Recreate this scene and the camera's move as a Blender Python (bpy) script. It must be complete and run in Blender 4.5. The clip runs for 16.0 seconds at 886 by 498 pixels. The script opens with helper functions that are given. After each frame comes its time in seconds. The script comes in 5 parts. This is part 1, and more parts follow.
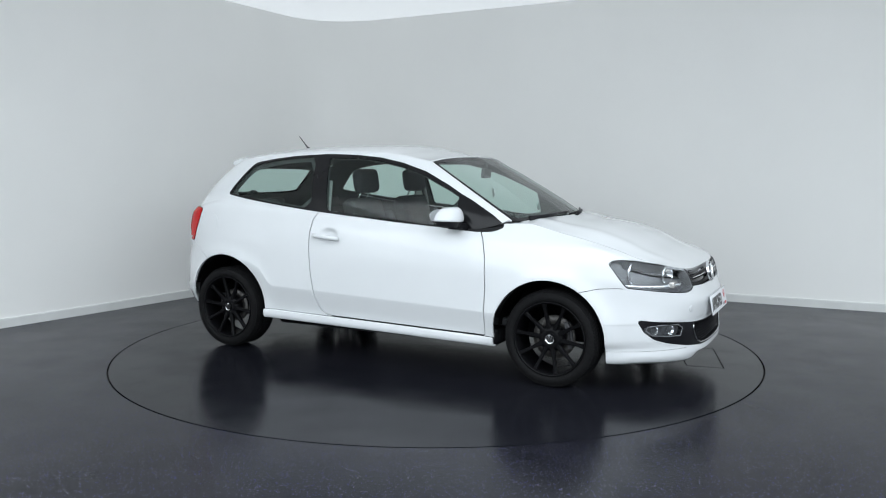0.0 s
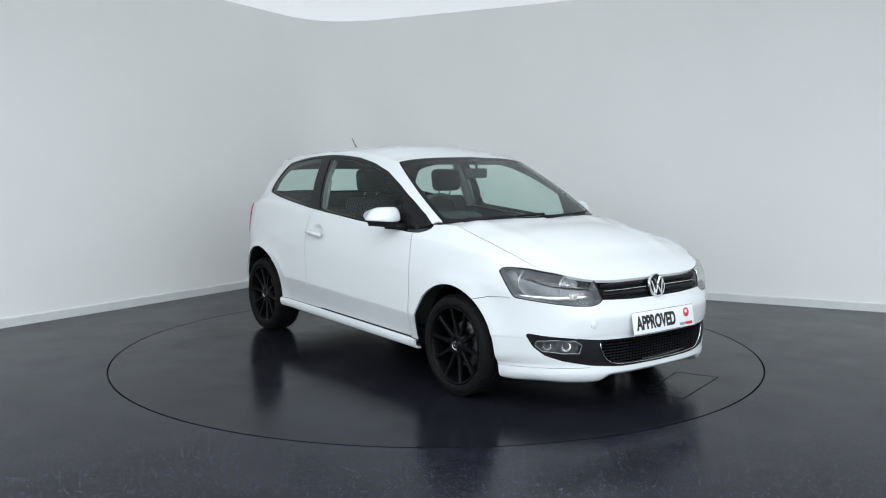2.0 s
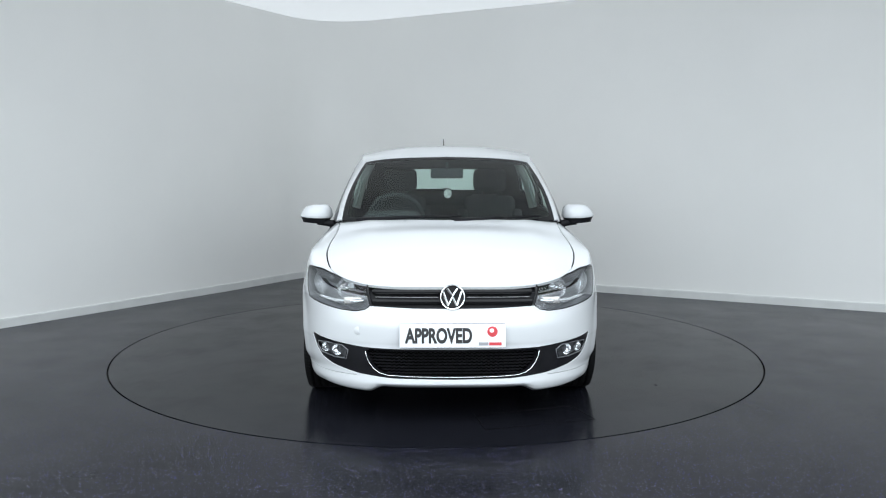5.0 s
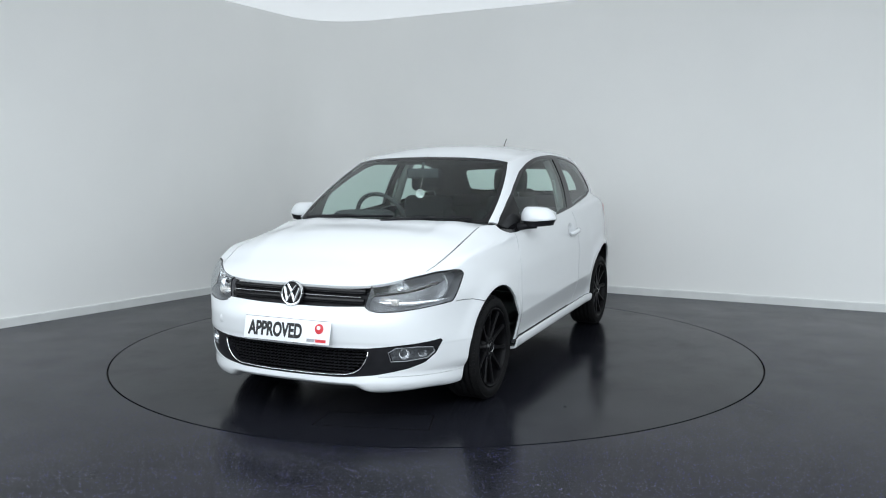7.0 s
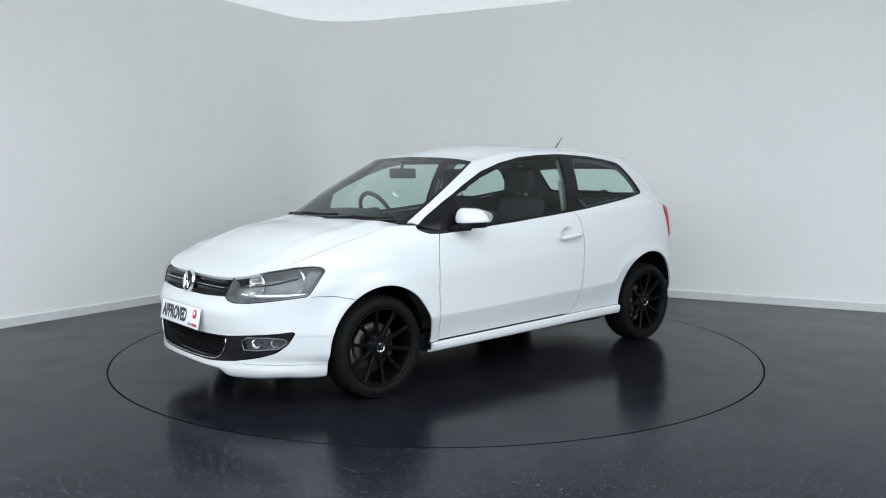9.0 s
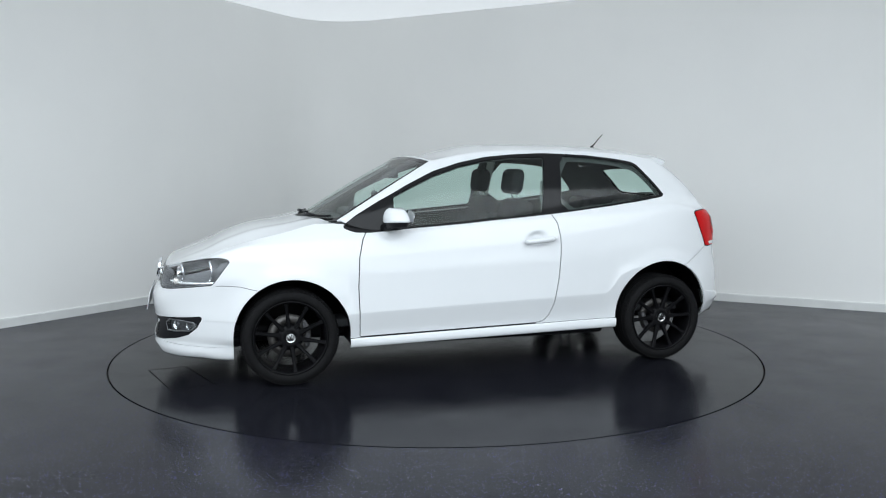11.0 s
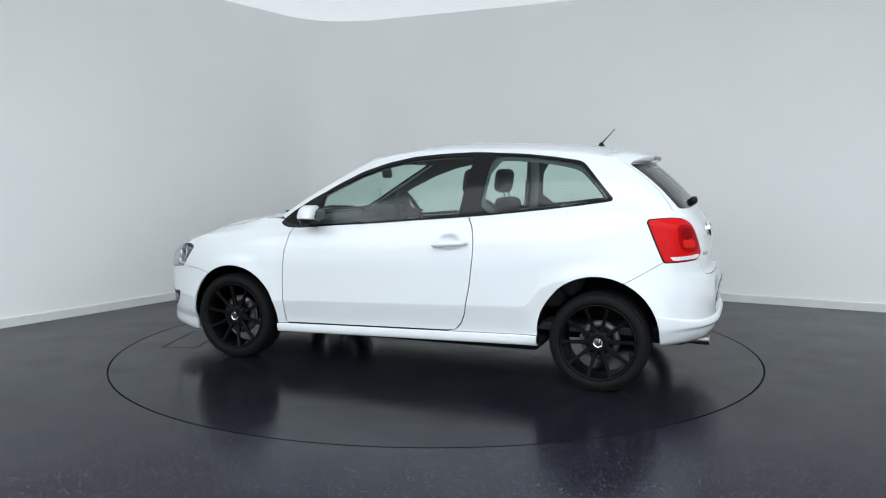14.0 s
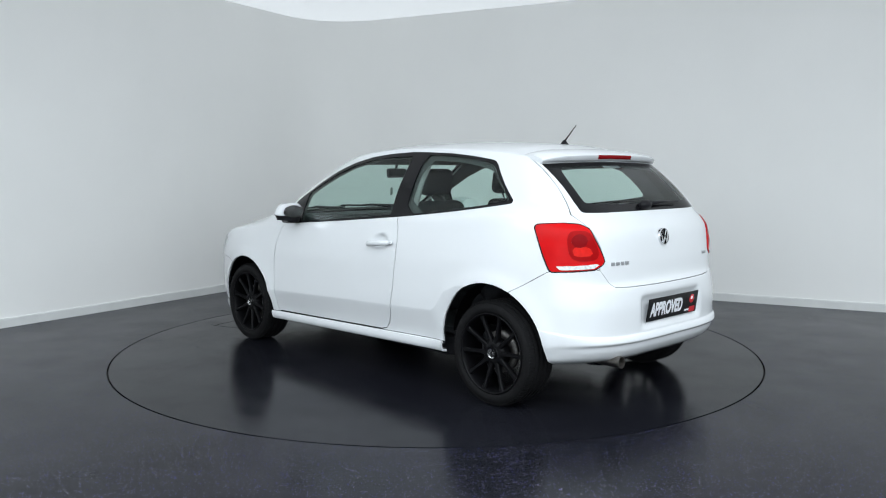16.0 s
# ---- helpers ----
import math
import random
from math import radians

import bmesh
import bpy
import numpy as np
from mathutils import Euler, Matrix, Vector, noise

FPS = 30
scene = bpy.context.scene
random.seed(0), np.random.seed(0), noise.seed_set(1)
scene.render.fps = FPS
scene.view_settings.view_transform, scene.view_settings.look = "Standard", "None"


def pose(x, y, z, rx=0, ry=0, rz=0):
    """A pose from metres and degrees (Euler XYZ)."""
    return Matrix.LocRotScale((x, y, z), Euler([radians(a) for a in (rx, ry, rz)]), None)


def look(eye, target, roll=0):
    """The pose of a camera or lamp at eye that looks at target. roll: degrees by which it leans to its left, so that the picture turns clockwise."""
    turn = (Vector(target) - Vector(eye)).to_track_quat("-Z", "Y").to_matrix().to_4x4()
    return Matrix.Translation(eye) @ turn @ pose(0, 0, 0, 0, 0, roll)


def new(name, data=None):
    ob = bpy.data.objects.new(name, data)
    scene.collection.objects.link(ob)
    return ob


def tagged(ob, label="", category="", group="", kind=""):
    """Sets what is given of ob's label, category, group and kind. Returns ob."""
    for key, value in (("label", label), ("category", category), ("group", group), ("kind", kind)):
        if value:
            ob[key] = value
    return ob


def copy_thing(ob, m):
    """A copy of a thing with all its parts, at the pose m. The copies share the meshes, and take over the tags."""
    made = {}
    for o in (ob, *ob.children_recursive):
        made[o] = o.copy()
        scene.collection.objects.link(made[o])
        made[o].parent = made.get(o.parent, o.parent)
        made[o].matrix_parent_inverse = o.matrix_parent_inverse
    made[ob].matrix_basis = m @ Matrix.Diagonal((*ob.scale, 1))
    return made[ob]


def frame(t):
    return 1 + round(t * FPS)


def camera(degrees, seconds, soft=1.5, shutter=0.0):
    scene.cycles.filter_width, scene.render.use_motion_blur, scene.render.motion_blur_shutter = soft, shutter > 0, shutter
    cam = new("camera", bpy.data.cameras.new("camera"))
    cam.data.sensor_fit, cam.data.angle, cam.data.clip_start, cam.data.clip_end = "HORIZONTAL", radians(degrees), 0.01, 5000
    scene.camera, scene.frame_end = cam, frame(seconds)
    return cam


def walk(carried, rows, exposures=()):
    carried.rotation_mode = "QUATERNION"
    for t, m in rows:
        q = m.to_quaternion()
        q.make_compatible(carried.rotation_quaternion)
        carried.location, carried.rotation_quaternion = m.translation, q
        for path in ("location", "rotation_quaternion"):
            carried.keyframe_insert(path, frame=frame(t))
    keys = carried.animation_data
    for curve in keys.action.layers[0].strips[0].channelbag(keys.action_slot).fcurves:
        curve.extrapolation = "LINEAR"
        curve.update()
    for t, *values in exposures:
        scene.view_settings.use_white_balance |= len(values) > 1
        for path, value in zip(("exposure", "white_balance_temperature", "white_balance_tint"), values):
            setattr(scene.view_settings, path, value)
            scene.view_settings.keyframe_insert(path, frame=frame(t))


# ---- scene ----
# ---- camera: stands still on a tripod ----
cam = camera(56.96, 16.0, soft=1.1)
EYE = look((0.0, -5.901, 1.276), (0.0378, -0.925, 0.7944), 0.0)
walk(cam, [(0, EYE), (16, EYE)], exposures=[(0, 0.21), (16, 0.21)])

# ---- light: unseen fill lamps added to brighten the room, and a dim grey rest ----
world = bpy.data.worlds.new("world")
scene.world = world
world.use_nodes = True
world.node_tree.nodes["Background"].inputs[0].default_value = (0.85, 0.92, 1, 1)
world.node_tree.nodes["Background"].inputs[1].default_value = 0.03


def panel(name, m, sx, sy, watts, tint=(0.85, 0.935, 1.0)):
    data = bpy.data.lights.new(name, "AREA")
    data.shape, data.size, data.size_y, data.energy, data.color = "RECTANGLE", sx, sy, watts, tint
    ob = new(name, data)
    ob.matrix_world = m
    return ob


# the stretched ceiling glows by its material; besides it two unseen fill lamps are added, one overhead and one frontal
panel("ceiling_light_bank", pose(-1.0, -5.2, 2.985), 13.0, 5.0, 540)
# added fill behind the camera, out of view, brightens walls and car sides
panel("front_light_bank", pose(2.6, -10.1, 1.55, 101, 0, 0), 12.0, 2.7, 170)


# ---- materials ----
class Nodes:
    """A node material built line by line."""

    def __init__(self, name):
        self.mat = bpy.data.materials.new(name)
        self.mat.use_nodes = True
        self.tree = self.mat.node_tree
        self.bsdf = self.tree.nodes["Principled BSDF"]

    def node(self, kind, **values):
        n = self.tree.nodes.new(kind)
        for k, v in values.items():
            n.inputs[k.replace("_", " ")].default_value = v
        return n

    def link(self, a, b):
        self.tree.links.new(a, b)

    def set(self, **values):
        for k, v in values.items():
            self.bsdf.inputs[k.replace("_", " ")].default_value = v
        return self

    def coords(self):
        return self.node("ShaderNodeTexCoord").outputs["Object"]

    def noise(self, scale, detail=4.0, rough=0.55):
        n = self.node("ShaderNodeTexNoise", Scale=scale, Detail=detail, Roughness=rough)
        self.link(self.coords(), n.inputs["Vector"])
        return n.outputs["Fac"]

    def ramp(self, fac, stops):
        n = self.node("ShaderNodeValToRGB")
        el = n.color_ramp.elements
        while len(el) < len(stops):
            el.new(0.5)
        for e, (p, c) in zip(el, stops):
            e.position, e.color = p, (*c, 1) if len(c) == 3 else c
        self.link(fac, n.inputs["Fac"])
        return n.outputs["Color"]

    def span(self, fac, lo, hi, a=0.3, b=0.7):
        n = self.node("ShaderNodeMapRange")
        for i, v in ((1, a), (2, b), (3, lo), (4, hi)):
            n.inputs[i].default_value = v
        self.link(fac, n.inputs[0])
        return n.outputs[0]

    def bump(self, fac, strength, distance):
        n = self.node("ShaderNodeBump", Strength=strength, Distance=distance)
        self.link(fac, n.inputs["Height"])
        self.link(n.outputs["Normal"], self.bsdf.inputs["Normal"])
        return self

    def colour(self, out):
        self.link(out, self.bsdf.inputs["Base Color"])
        return self

    def rough(self, out):
        self.link(out, self.bsdf.inputs["Roughness"])
        return self


def plain(name, colour, rough, metal=0.0, vary=0.06, scale=14.0, bump=0.0, bump_scale=300.0, coat=0.0):
    m = Nodes(name).set(Roughness=rough, Metallic=metal, Coat_Weight=coat, Coat_Roughness=0.04)
    lo, hi = [max(0, c * (1 - vary)) for c in colour], [min(1, c * (1 + vary)) for c in colour]
    m.colour(m.ramp(m.noise(scale), [(0.3, lo), (0.7, hi)]))
    m.rough(m.span(m.noise(scale * 2.3), rough * 0.88, min(1, rough * 1.14)))
    if bump:
        m.bump(m.noise(bump_scale, 2), bump, 0.001)
    return m.mat


def glass_material(name, tint, rough=0.0, alpha=0.5):
    """Thin tinted pane: a clear tinted share and a glossy share by Fresnel."""
    m = Nodes(name)
    t = m.tree
    t.nodes.remove(m.bsdf)
    clear = m.node("ShaderNodeBsdfTransparent", Color=(*tint, 1))
    gloss = m.node("ShaderNodeBsdfGlossy", Color=(1, 1, 1, 1), Roughness=rough)
    face = m.node("ShaderNodeLayerWeight", Blend=0.5)
    fifth = m.node("ShaderNodeMath")
    fifth.operation = "POWER"
    fifth.inputs[1].default_value = 4.5
    m.link(face.outputs["Facing"], fifth.inputs[0])
    share = m.node("ShaderNodeMath")
    share.operation = "MULTIPLY_ADD"
    share.inputs[1].default_value, share.inputs[2].default_value = 0.70, 0.025
    m.link(fifth.outputs[0], share.inputs[0])
    mix = m.node("ShaderNodeMixShader")
    m.link(share.outputs[0], mix.inputs[0])
    m.link(clear.outputs[0], mix.inputs[1])
    m.link(gloss.outputs[0], mix.inputs[2])
    m.link(mix.outputs[0], t.nodes["Material Output"].inputs["Surface"])
    return m.mat


def wall_material():
    m = Nodes("painted_wall").set(Roughness=0.6, Specular_IOR_Level=0.35)
    m.colour(m.ramp(m.noise(0.9, 5), [(0.3, (0.86, 0.862, 0.845)), (0.7, (0.89, 0.89, 0.872))]))
    m.rough(m.span(m.noise(3.0), 0.52, 0.68))
    return m.bump(m.noise(60, 4), 0.08, 0.002).mat


def floor_material(name, flecks):
    """Dark grey safety vinyl with fine blue and white flecks, worn to a soft gloss."""
    m = Nodes(name).set(Specular_IOR_Level=0.092)
    base = m.ramp(m.noise(1.3, 6), [(0.3, (0.007, 0.0073, 0.0102)), (0.7, (0.010, 0.0104, 0.0140))])
    if not flecks:
        m.colour(base)
        m.rough(m.span(m.noise(2.2, 6, 0.65), 0.12, 0.27))
        return m.bump(m.noise(240, 2), 0.04, 0.0006).mat
    vor = m.node("ShaderNodeTexVoronoi", Scale=95.0)
    m.link(m.coords(), vor.inputs["Vector"])
    dot = m.node("ShaderNodeMath")
    dot.operation = "LESS_THAN"
    dot.inputs[1].default_value = 0.22
    m.link(vor.outputs["Distance"], dot.inputs[0])
    pick = m.ramp(vor.outputs["Color"], [(0.42, (0, 0, 0)), (0.48, (1, 1, 1))])
    both = m.node("ShaderNodeMath")
    both.operation = "MULTIPLY"
    m.link(dot.outputs[0], both.inputs[0])
    m.link(pick, both.inputs[1])
    fleck = m.node("ShaderNodeMix")
    fleck.data_type = "RGBA"
    m.link(both.outputs[0], fleck.inputs[0])
    m.link(base, fleck.inputs[6])
    hue = m.ramp(m.noise(70, 1), [(0.4, (0.085, 0.085, 0.27)), (0.6, (0.22, 0.21, 0.25))])
    m.link(hue, fleck.inputs[7])
    m.colour(fleck.outputs[2])
    m.rough(m.span(m.noise(2.2, 6, 0.65), 0.18, 0.28))
    return m.bump(m.noise(240, 2), 0.05, 0.0006).mat


def paint_material():
    """Solid white two-coat lacquer with the faintest orange peel."""
    m = Nodes("white_car_paint").set(Roughness=0.45, Coat_Weight=1.0, Coat_Roughness=0.05, Coat_IOR=1.45, Specular_IOR_Level=0.3)
    m.colour(m.ramp(m.noise(4, 2), [(0.3, (0.675, 0.692, 0.705)), (0.7, (0.685, 0.702, 0.715))]))
    return m.mat


WALL = wall_material()
FLOOR = floor_material("vinyl_floor", True)
DISC = floor_material("turntable_vinyl", False)
CEIL = plain("luminous_ceiling", (0.80, 0.805, 0.81), 0.85, vary=0.02, scale=2)
glow = CEIL.node_tree.nodes["Principled BSDF"].inputs
glow["Emission Color"].default_value, glow["Emission Strength"].default_value = (0.87, 0.94, 1.0, 1), 0.47
BASEB = plain("white_gloss_wood", (0.70, 0.71, 0.70), 0.4, vary=0.05, scale=5)
GAP = plain("dark_joint", (0.003, 0.003, 0.0033), 0.6)
PAINT = paint_material()
BLACK = plain("black_trim", (0.012, 0.012, 0.014), 0.38, vary=0.2, bump=0.05)
FIELD = plain("dark_red_field", (0.30, 0.003, 0.004), 0.2, vary=0.08)
CORE_RED = plain("orange_red_lens", (0.58, 0.012, 0.008), 0.2, vary=0.1, scale=50)
GLOSSB = plain("gloss_black", (0.007, 0.007, 0.008), 0.12, vary=0.1)
RUBBER = plain("tyre_rubber", (0.007, 0.007, 0.0075), 0.7, vary=0.25, scale=40, bump=0.15)
RIM = plain("satin_black_alloy", (0.0035, 0.0035, 0.0042), 0.42, vary=0.15)
CABIN = plain("charcoal_cabin", (0.03, 0.032, 0.035), 0.75, vary=0.15, scale=30, bump=0.1)
CLOTH = plain("dark_seat_cloth", (0.016, 0.017, 0.020), 0.95, vary=0.12, scale=60)
LINER = plain("grey_headlining", (0.065, 0.066, 0.066), 0.95, vary=0.06, scale=50)
PILLAR = plain("pale_pillar_trim", (0.45, 0.45, 0.44), 0.8, vary=0.05, scale=40)
IRON = plain("dull_brake_iron", (0.13, 0.125, 0.12), 0.5, metal=0.8, vary=0.3, scale=50)
CHROME = plain("chrome", (0.78, 0.79, 0.80), 0.10, metal=1.0, vary=0.03)
STEEL = plain("dull_steel", (0.30, 0.28, 0.26), 0.34, metal=1.0, vary=0.2, scale=60)
GLASS = glass_material("green_tinted_glass", (0.80, 0.92, 0.88))
LENS = glass_material("clear_lens", (0.93, 0.95, 0.96))
PLATEW = plain("white_plate", (0.78, 0.79, 0.82), 0.35, vary=0.02)
PLATEK = plain("black_plate", (0.006, 0.006, 0.007), 0.4, vary=0.1)
RED = plain("red_print", (0.55, 0.03, 0.04), 0.35, vary=0.05)
REDLENS = plain("red_lamp_lens", (0.52, 0.005, 0.006), 0.22, vary=0.05)
DARKRED = plain("deep_red_lamp_lens", (0.19, 0.003, 0.005), 0.18, vary=0.05)
for dark in (RUBBER, RIM):
    dark.node_tree.nodes["Principled BSDF"].inputs["Specular IOR Level"].default_value = 0.10
for material, level in ((REDLENS, 0.10), (DARKRED, 0.05), (FIELD, 0.05), (CORE_RED, 0.08), (GLOSSB, 0.2), (BLACK, 0.13), (GAP, 0.1)):
    material.node_tree.nodes["Principled BSDF"].inputs["Specular IOR Level"].default_value = level


# ---- mesh helpers ----
def mesh_ob(name, verts, faces, material, parent=None, label="", smoothed=True):
    me = bpy.data.meshes.new(name)
    me.from_pydata([tuple(map(float, v)) for v in verts], [], faces)
    me.materials.append(material)
    if smoothed:
        me.polygons.foreach_set("use_smooth", [True] * len(me.polygons))
    ob = new(name, me)
    ob.parent = parent
    return tagged(ob, label)


def part(name, bm, material, parent=None, label="", smoothed=True, angle=40):
    """Links a bmesh as one mesh object under a thing or a part."""
    for f in bm.faces:
        f.smooth = smoothed
    if smoothed:
        lim = radians(angle)
        for e in bm.edges:
            if len(e.link_faces) == 2 and e.calc_face_angle(0) > lim:
                e.smooth = False
    me = bpy.data.meshes.new(name)
    bm.to_mesh(me)
    bm.free()
    me.materials.append(material)
    ob = new(name, me)
    ob.parent = parent
    return tagged(ob, label)


def thing(name, label, category, group=""):
    return tagged(new(name), label, category, group)


def add_box(bm, x0, x1, y0, y1, z0, z1, bevel=0.0, m=None):
    r = bmesh.ops.create_cube(bm, size=1, matrix=Matrix.LocRotScale(((x0 + x1) / 2, (y0 + y1) / 2, (z0 + z1) / 2), None, (x1 - x0, y1 - y0, z1 - z0)))
    vs = r["verts"]
    if bevel:
        es = list({e for v in vs for e in v.link_edges})
        rb = bmesh.ops.bevel(bm, geom=es, offset=bevel, segments=3, affect="EDGES", profile=0.5)
        vs = list({v for f in rb["faces"] for v in f.verts} | {v for v in vs if v.is_valid})
    if m is not None:
        bmesh.ops.transform(bm, matrix=m, verts=vs)
    return bm


def lathe(bm, profile, n=48, m=None, closed=False):
    """Turns a profile of (radius, along) round the y axis."""
    rings = []
    for r, a in profile:
        rings.append([bm.verts.new((r * math.cos(2 * math.pi * k / n), a, r * math.sin(2 * math.pi * k / n))) for k in range(n)])
    pairs = list(zip(rings, rings[1:])) + ([(rings[-1], rings[0])] if closed else [])
    for a, b in pairs:
        for k in range(n):
            bm.faces.new((a[k], a[(k + 1) % n], b[(k + 1) % n], b[k]))
    if m is not None:
        bmesh.ops.transform(bm, matrix=m, verts=[v for r in rings for v in r])
    return rings


def tube(bm, points, radius, n=8, caps=True):
    pts = [Vector(p) for p in points]
    rings = []
    for i, p in enumerate(pts):
        d = (pts[min(i + 1, len(pts) - 1)] - pts[max(i - 1, 0)]).normalized()
        a = d.orthogonal().normalized()
        if rings:
            a = (last - d * last.dot(d)).normalized()
        last = a
        b = d.cross(a)
        r = radius[i] if isinstance(radius, (list, tuple)) else radius
        rings.append([bm.verts.new(p + (a * math.cos(2 * math.pi * k / n) + b * math.sin(2 * math.pi * k / n)) * r) for k in range(n)])
    for r0, r1 in zip(rings, rings[1:]):
        for k in range(n):
            bm.faces.new((r0[k], r0[(k + 1) % n], r1[(k + 1) % n], r1[k]))
    if caps:
        bm.faces.new(rings[0][::-1])
        bm.faces.new(rings[-1])
    return bm


# ---- the room ----
HIGH = 3.02


def room_outline(inset=0.0):
    """Plan of the walls' inner faces: a faintly bowed wall, a rounded corner, a straight wall."""
    a, c, b = Vector((-1.70, 3.60)), Vector((-1.30, 4.20)), Vector((-0.56, 3.775))
    pts = [Vector((-8.10, -5.98)), Vector((-3.56, 0.60)), Vector((-2.965, 1.515)), Vector((-2.225, 2.675))]
    for k in range(25):
        t = k / 24
        pts.append(a * (1 - t) ** 2 + c * 2 * t * (1 - t) + b * t * t)
    pts += [Vector((2.303, 2.258)), Vector((9.35, -1.48))]
    out = []
    for k, p in enumerate(pts):
        d = (pts[min(k + 1, len(pts) - 1)] - pts[max(k - 1, 0)]).normalized()
        out.append(p + Vector((d.y, -d.x)) * inset)
    return out


def extrude_outline(name, inner, outer, z0, z1, material, label, category):
    n = len(inner)
    v = [(p.x, p.y, z) for z in (z0, z1) for p in inner] + [(p.x, p.y, z) for z in (z0, z1) for p in outer]
    f = []
    for i in range(n - 1):
        f += [(i, i + 1, n + i + 1, n + i), (2 * n + i + 1, 2 * n + i, 3 * n + i, 3 * n + i + 1), (n + i, n + i + 1, 3 * n + i + 1, 3 * n + i), (i + 1, i, 2 * n + i, 2 * n + i + 1)]
    f += [(0, n, 3 * n, 2 * n), (n - 1, 3 * n - 1, 4 * n - 1, 2 * n - 1)]
    bm = bmesh.new()
    vs = [bm.verts.new(p) for p in v]
    for q in f:
        bm.faces.new([vs[k] for k in q])
    bmesh.ops.recalc_face_normals(bm, faces=bm.faces)
    ob = part(name, bm, material)
    return tagged(ob, label, category, kind="structure")


inner, outer = room_outline(), room_outline(-0.12)
extrude_outline("wall_north", inner, outer, 0, HIGH, WALL, "off-white painted walls meeting in a rounded corner", "wall")
lip, back = room_outline(0.016), room_outline(0.0005)
extrude_outline("baseboard", lip, back, 0, 0.068, BASEB, "white wooden baseboard along the wall", "baseboard")
lip2 = room_outline(0.010)
extrude_outline("trim", lip2, back, 0.068, 0.076, BASEB, "white bevelled top edge of the baseboard", "trim")
ends = [inner[0], inner[-1]]
bm = bmesh.new()
lo, hi = ends
back_pts = [lo, Vector((lo.x, -10.5)), Vector((hi.x, -10.5)), hi]
for p, q in zip(back_pts, back_pts[1:]):
    d = (q - p).normalized()
    nrm = Vector((d.y, -d.x)) * 0.12
    vs = [bm.verts.new((*w, z)) for z in (0, HIGH) for w in (p, q, q + nrm, p + nrm)]
    for f in ((0, 1, 5, 4), (1, 2, 6, 5), (2, 3, 7, 6), (3, 0, 4, 7), (4, 5, 6, 7), (3, 2, 1, 0)):
        bm.faces.new([vs[i] for i in f])
tagged(part("wall_south", bm, WALL, smoothed=False), "plain off-white wall closing the room", "wall", kind="structure")
bm = bmesh.new()
add_box(bm, -12, 14, -11, 7, HIGH, HIGH + 0.15)
tagged(part("ceiling", bm, CEIL, smoothed=False), "luminous white stretched ceiling", "ceiling", kind="structure")

RING = 2.2394


def annulus(bm, r0, r1, z, n=192):
    a = [bm.verts.new((r0 * math.cos(2 * math.pi * k / n), r0 * math.sin(2 * math.pi * k / n), z)) for k in range(n)]
    b = [bm.verts.new((r1 * math.cos(2 * math.pi * k / n), r1 * math.sin(2 * math.pi * k / n), z)) for k in range(n)]
    for k in range(n):
        bm.faces.new((a[k], b[k], b[(k + 1) % n], a[(k + 1) % n]))
    return a, b


bm = bmesh.new()
a, b = annulus(bm, RING + 0.0055, 17.0, 0.0)
low = [bm.verts.new((v.co.x, v.co.y, -0.02)) for v in a]
for k in range(len(a)):
    bm.faces.new((a[k], a[(k + 1) % len(a)], low[(k + 1) % len(a)], low[k]))
tagged(part("floor", bm, FLOOR, smoothed=False), "dark grey glossy vinyl floor with pale flecks", "floor", kind="structure")
bm = bmesh.new()
bmesh.ops.create_circle(bm, cap_ends=True, radius=RING + 0.3, segments=128, matrix=pose(0, 0, -0.021))
tagged(part("floor_recess", bm, GAP, smoothed=False), "dark joint round the turntable", "joint", kind="structure")


# ---- body surface of the car: x forwards, y to its left, z up ----
def smooth(t):
    t = np.clip(t, 0, 1)
    return t * t * (3 - 2 * t)


def pchip(x, y, q):
    """Monotone cubic through the table x, y (y may have trailing axes), at q."""
    x, y, q = np.asarray(x, float), np.asarray(y, float), np.asarray(q, float)
    h = np.diff(x)
    h = h.reshape(h.shape + (1,) * (y.ndim - 1))
    d = np.diff(y, axis=0) / h
    m = np.zeros_like(y)
    m[0], m[-1] = d[0], d[-1]
    a, b = d[:-1], d[1:]
    w1, w2 = 2 * h[1:] + h[:-1], h[1:] + 2 * h[:-1]
    with np.errstate(all="ignore"):
        hm = (w1 + w2) / (w1 / a + w2 / b)
    m[1:-1] = np.where(a * b > 0, np.nan_to_num(hm), 0)
    i = np.clip(np.searchsorted(x, q) - 1, 0, len(x) - 2)
    hh = (x[1:] - x[:-1])[i]
    t = ((q - x[i]) / hh).reshape(q.shape + (1,) * (y.ndim - 1))
    hh = hh.reshape(t.shape)
    t = np.clip(t, 0, 1)
    return ((1 + 2 * t) * (1 - t) ** 2 * y[i] + t * (1 - t) ** 2 * hh * m[i]
            + t * t * (3 - 2 * t) * y[i + 1] + t * t * (t - 1) * hh * m[i + 1])


XF0, XR0 = 0.90, -0.90          # where the straight side ends and the corners begin
NF, NR = 3.25, 3.8              # how square the corners are in plan
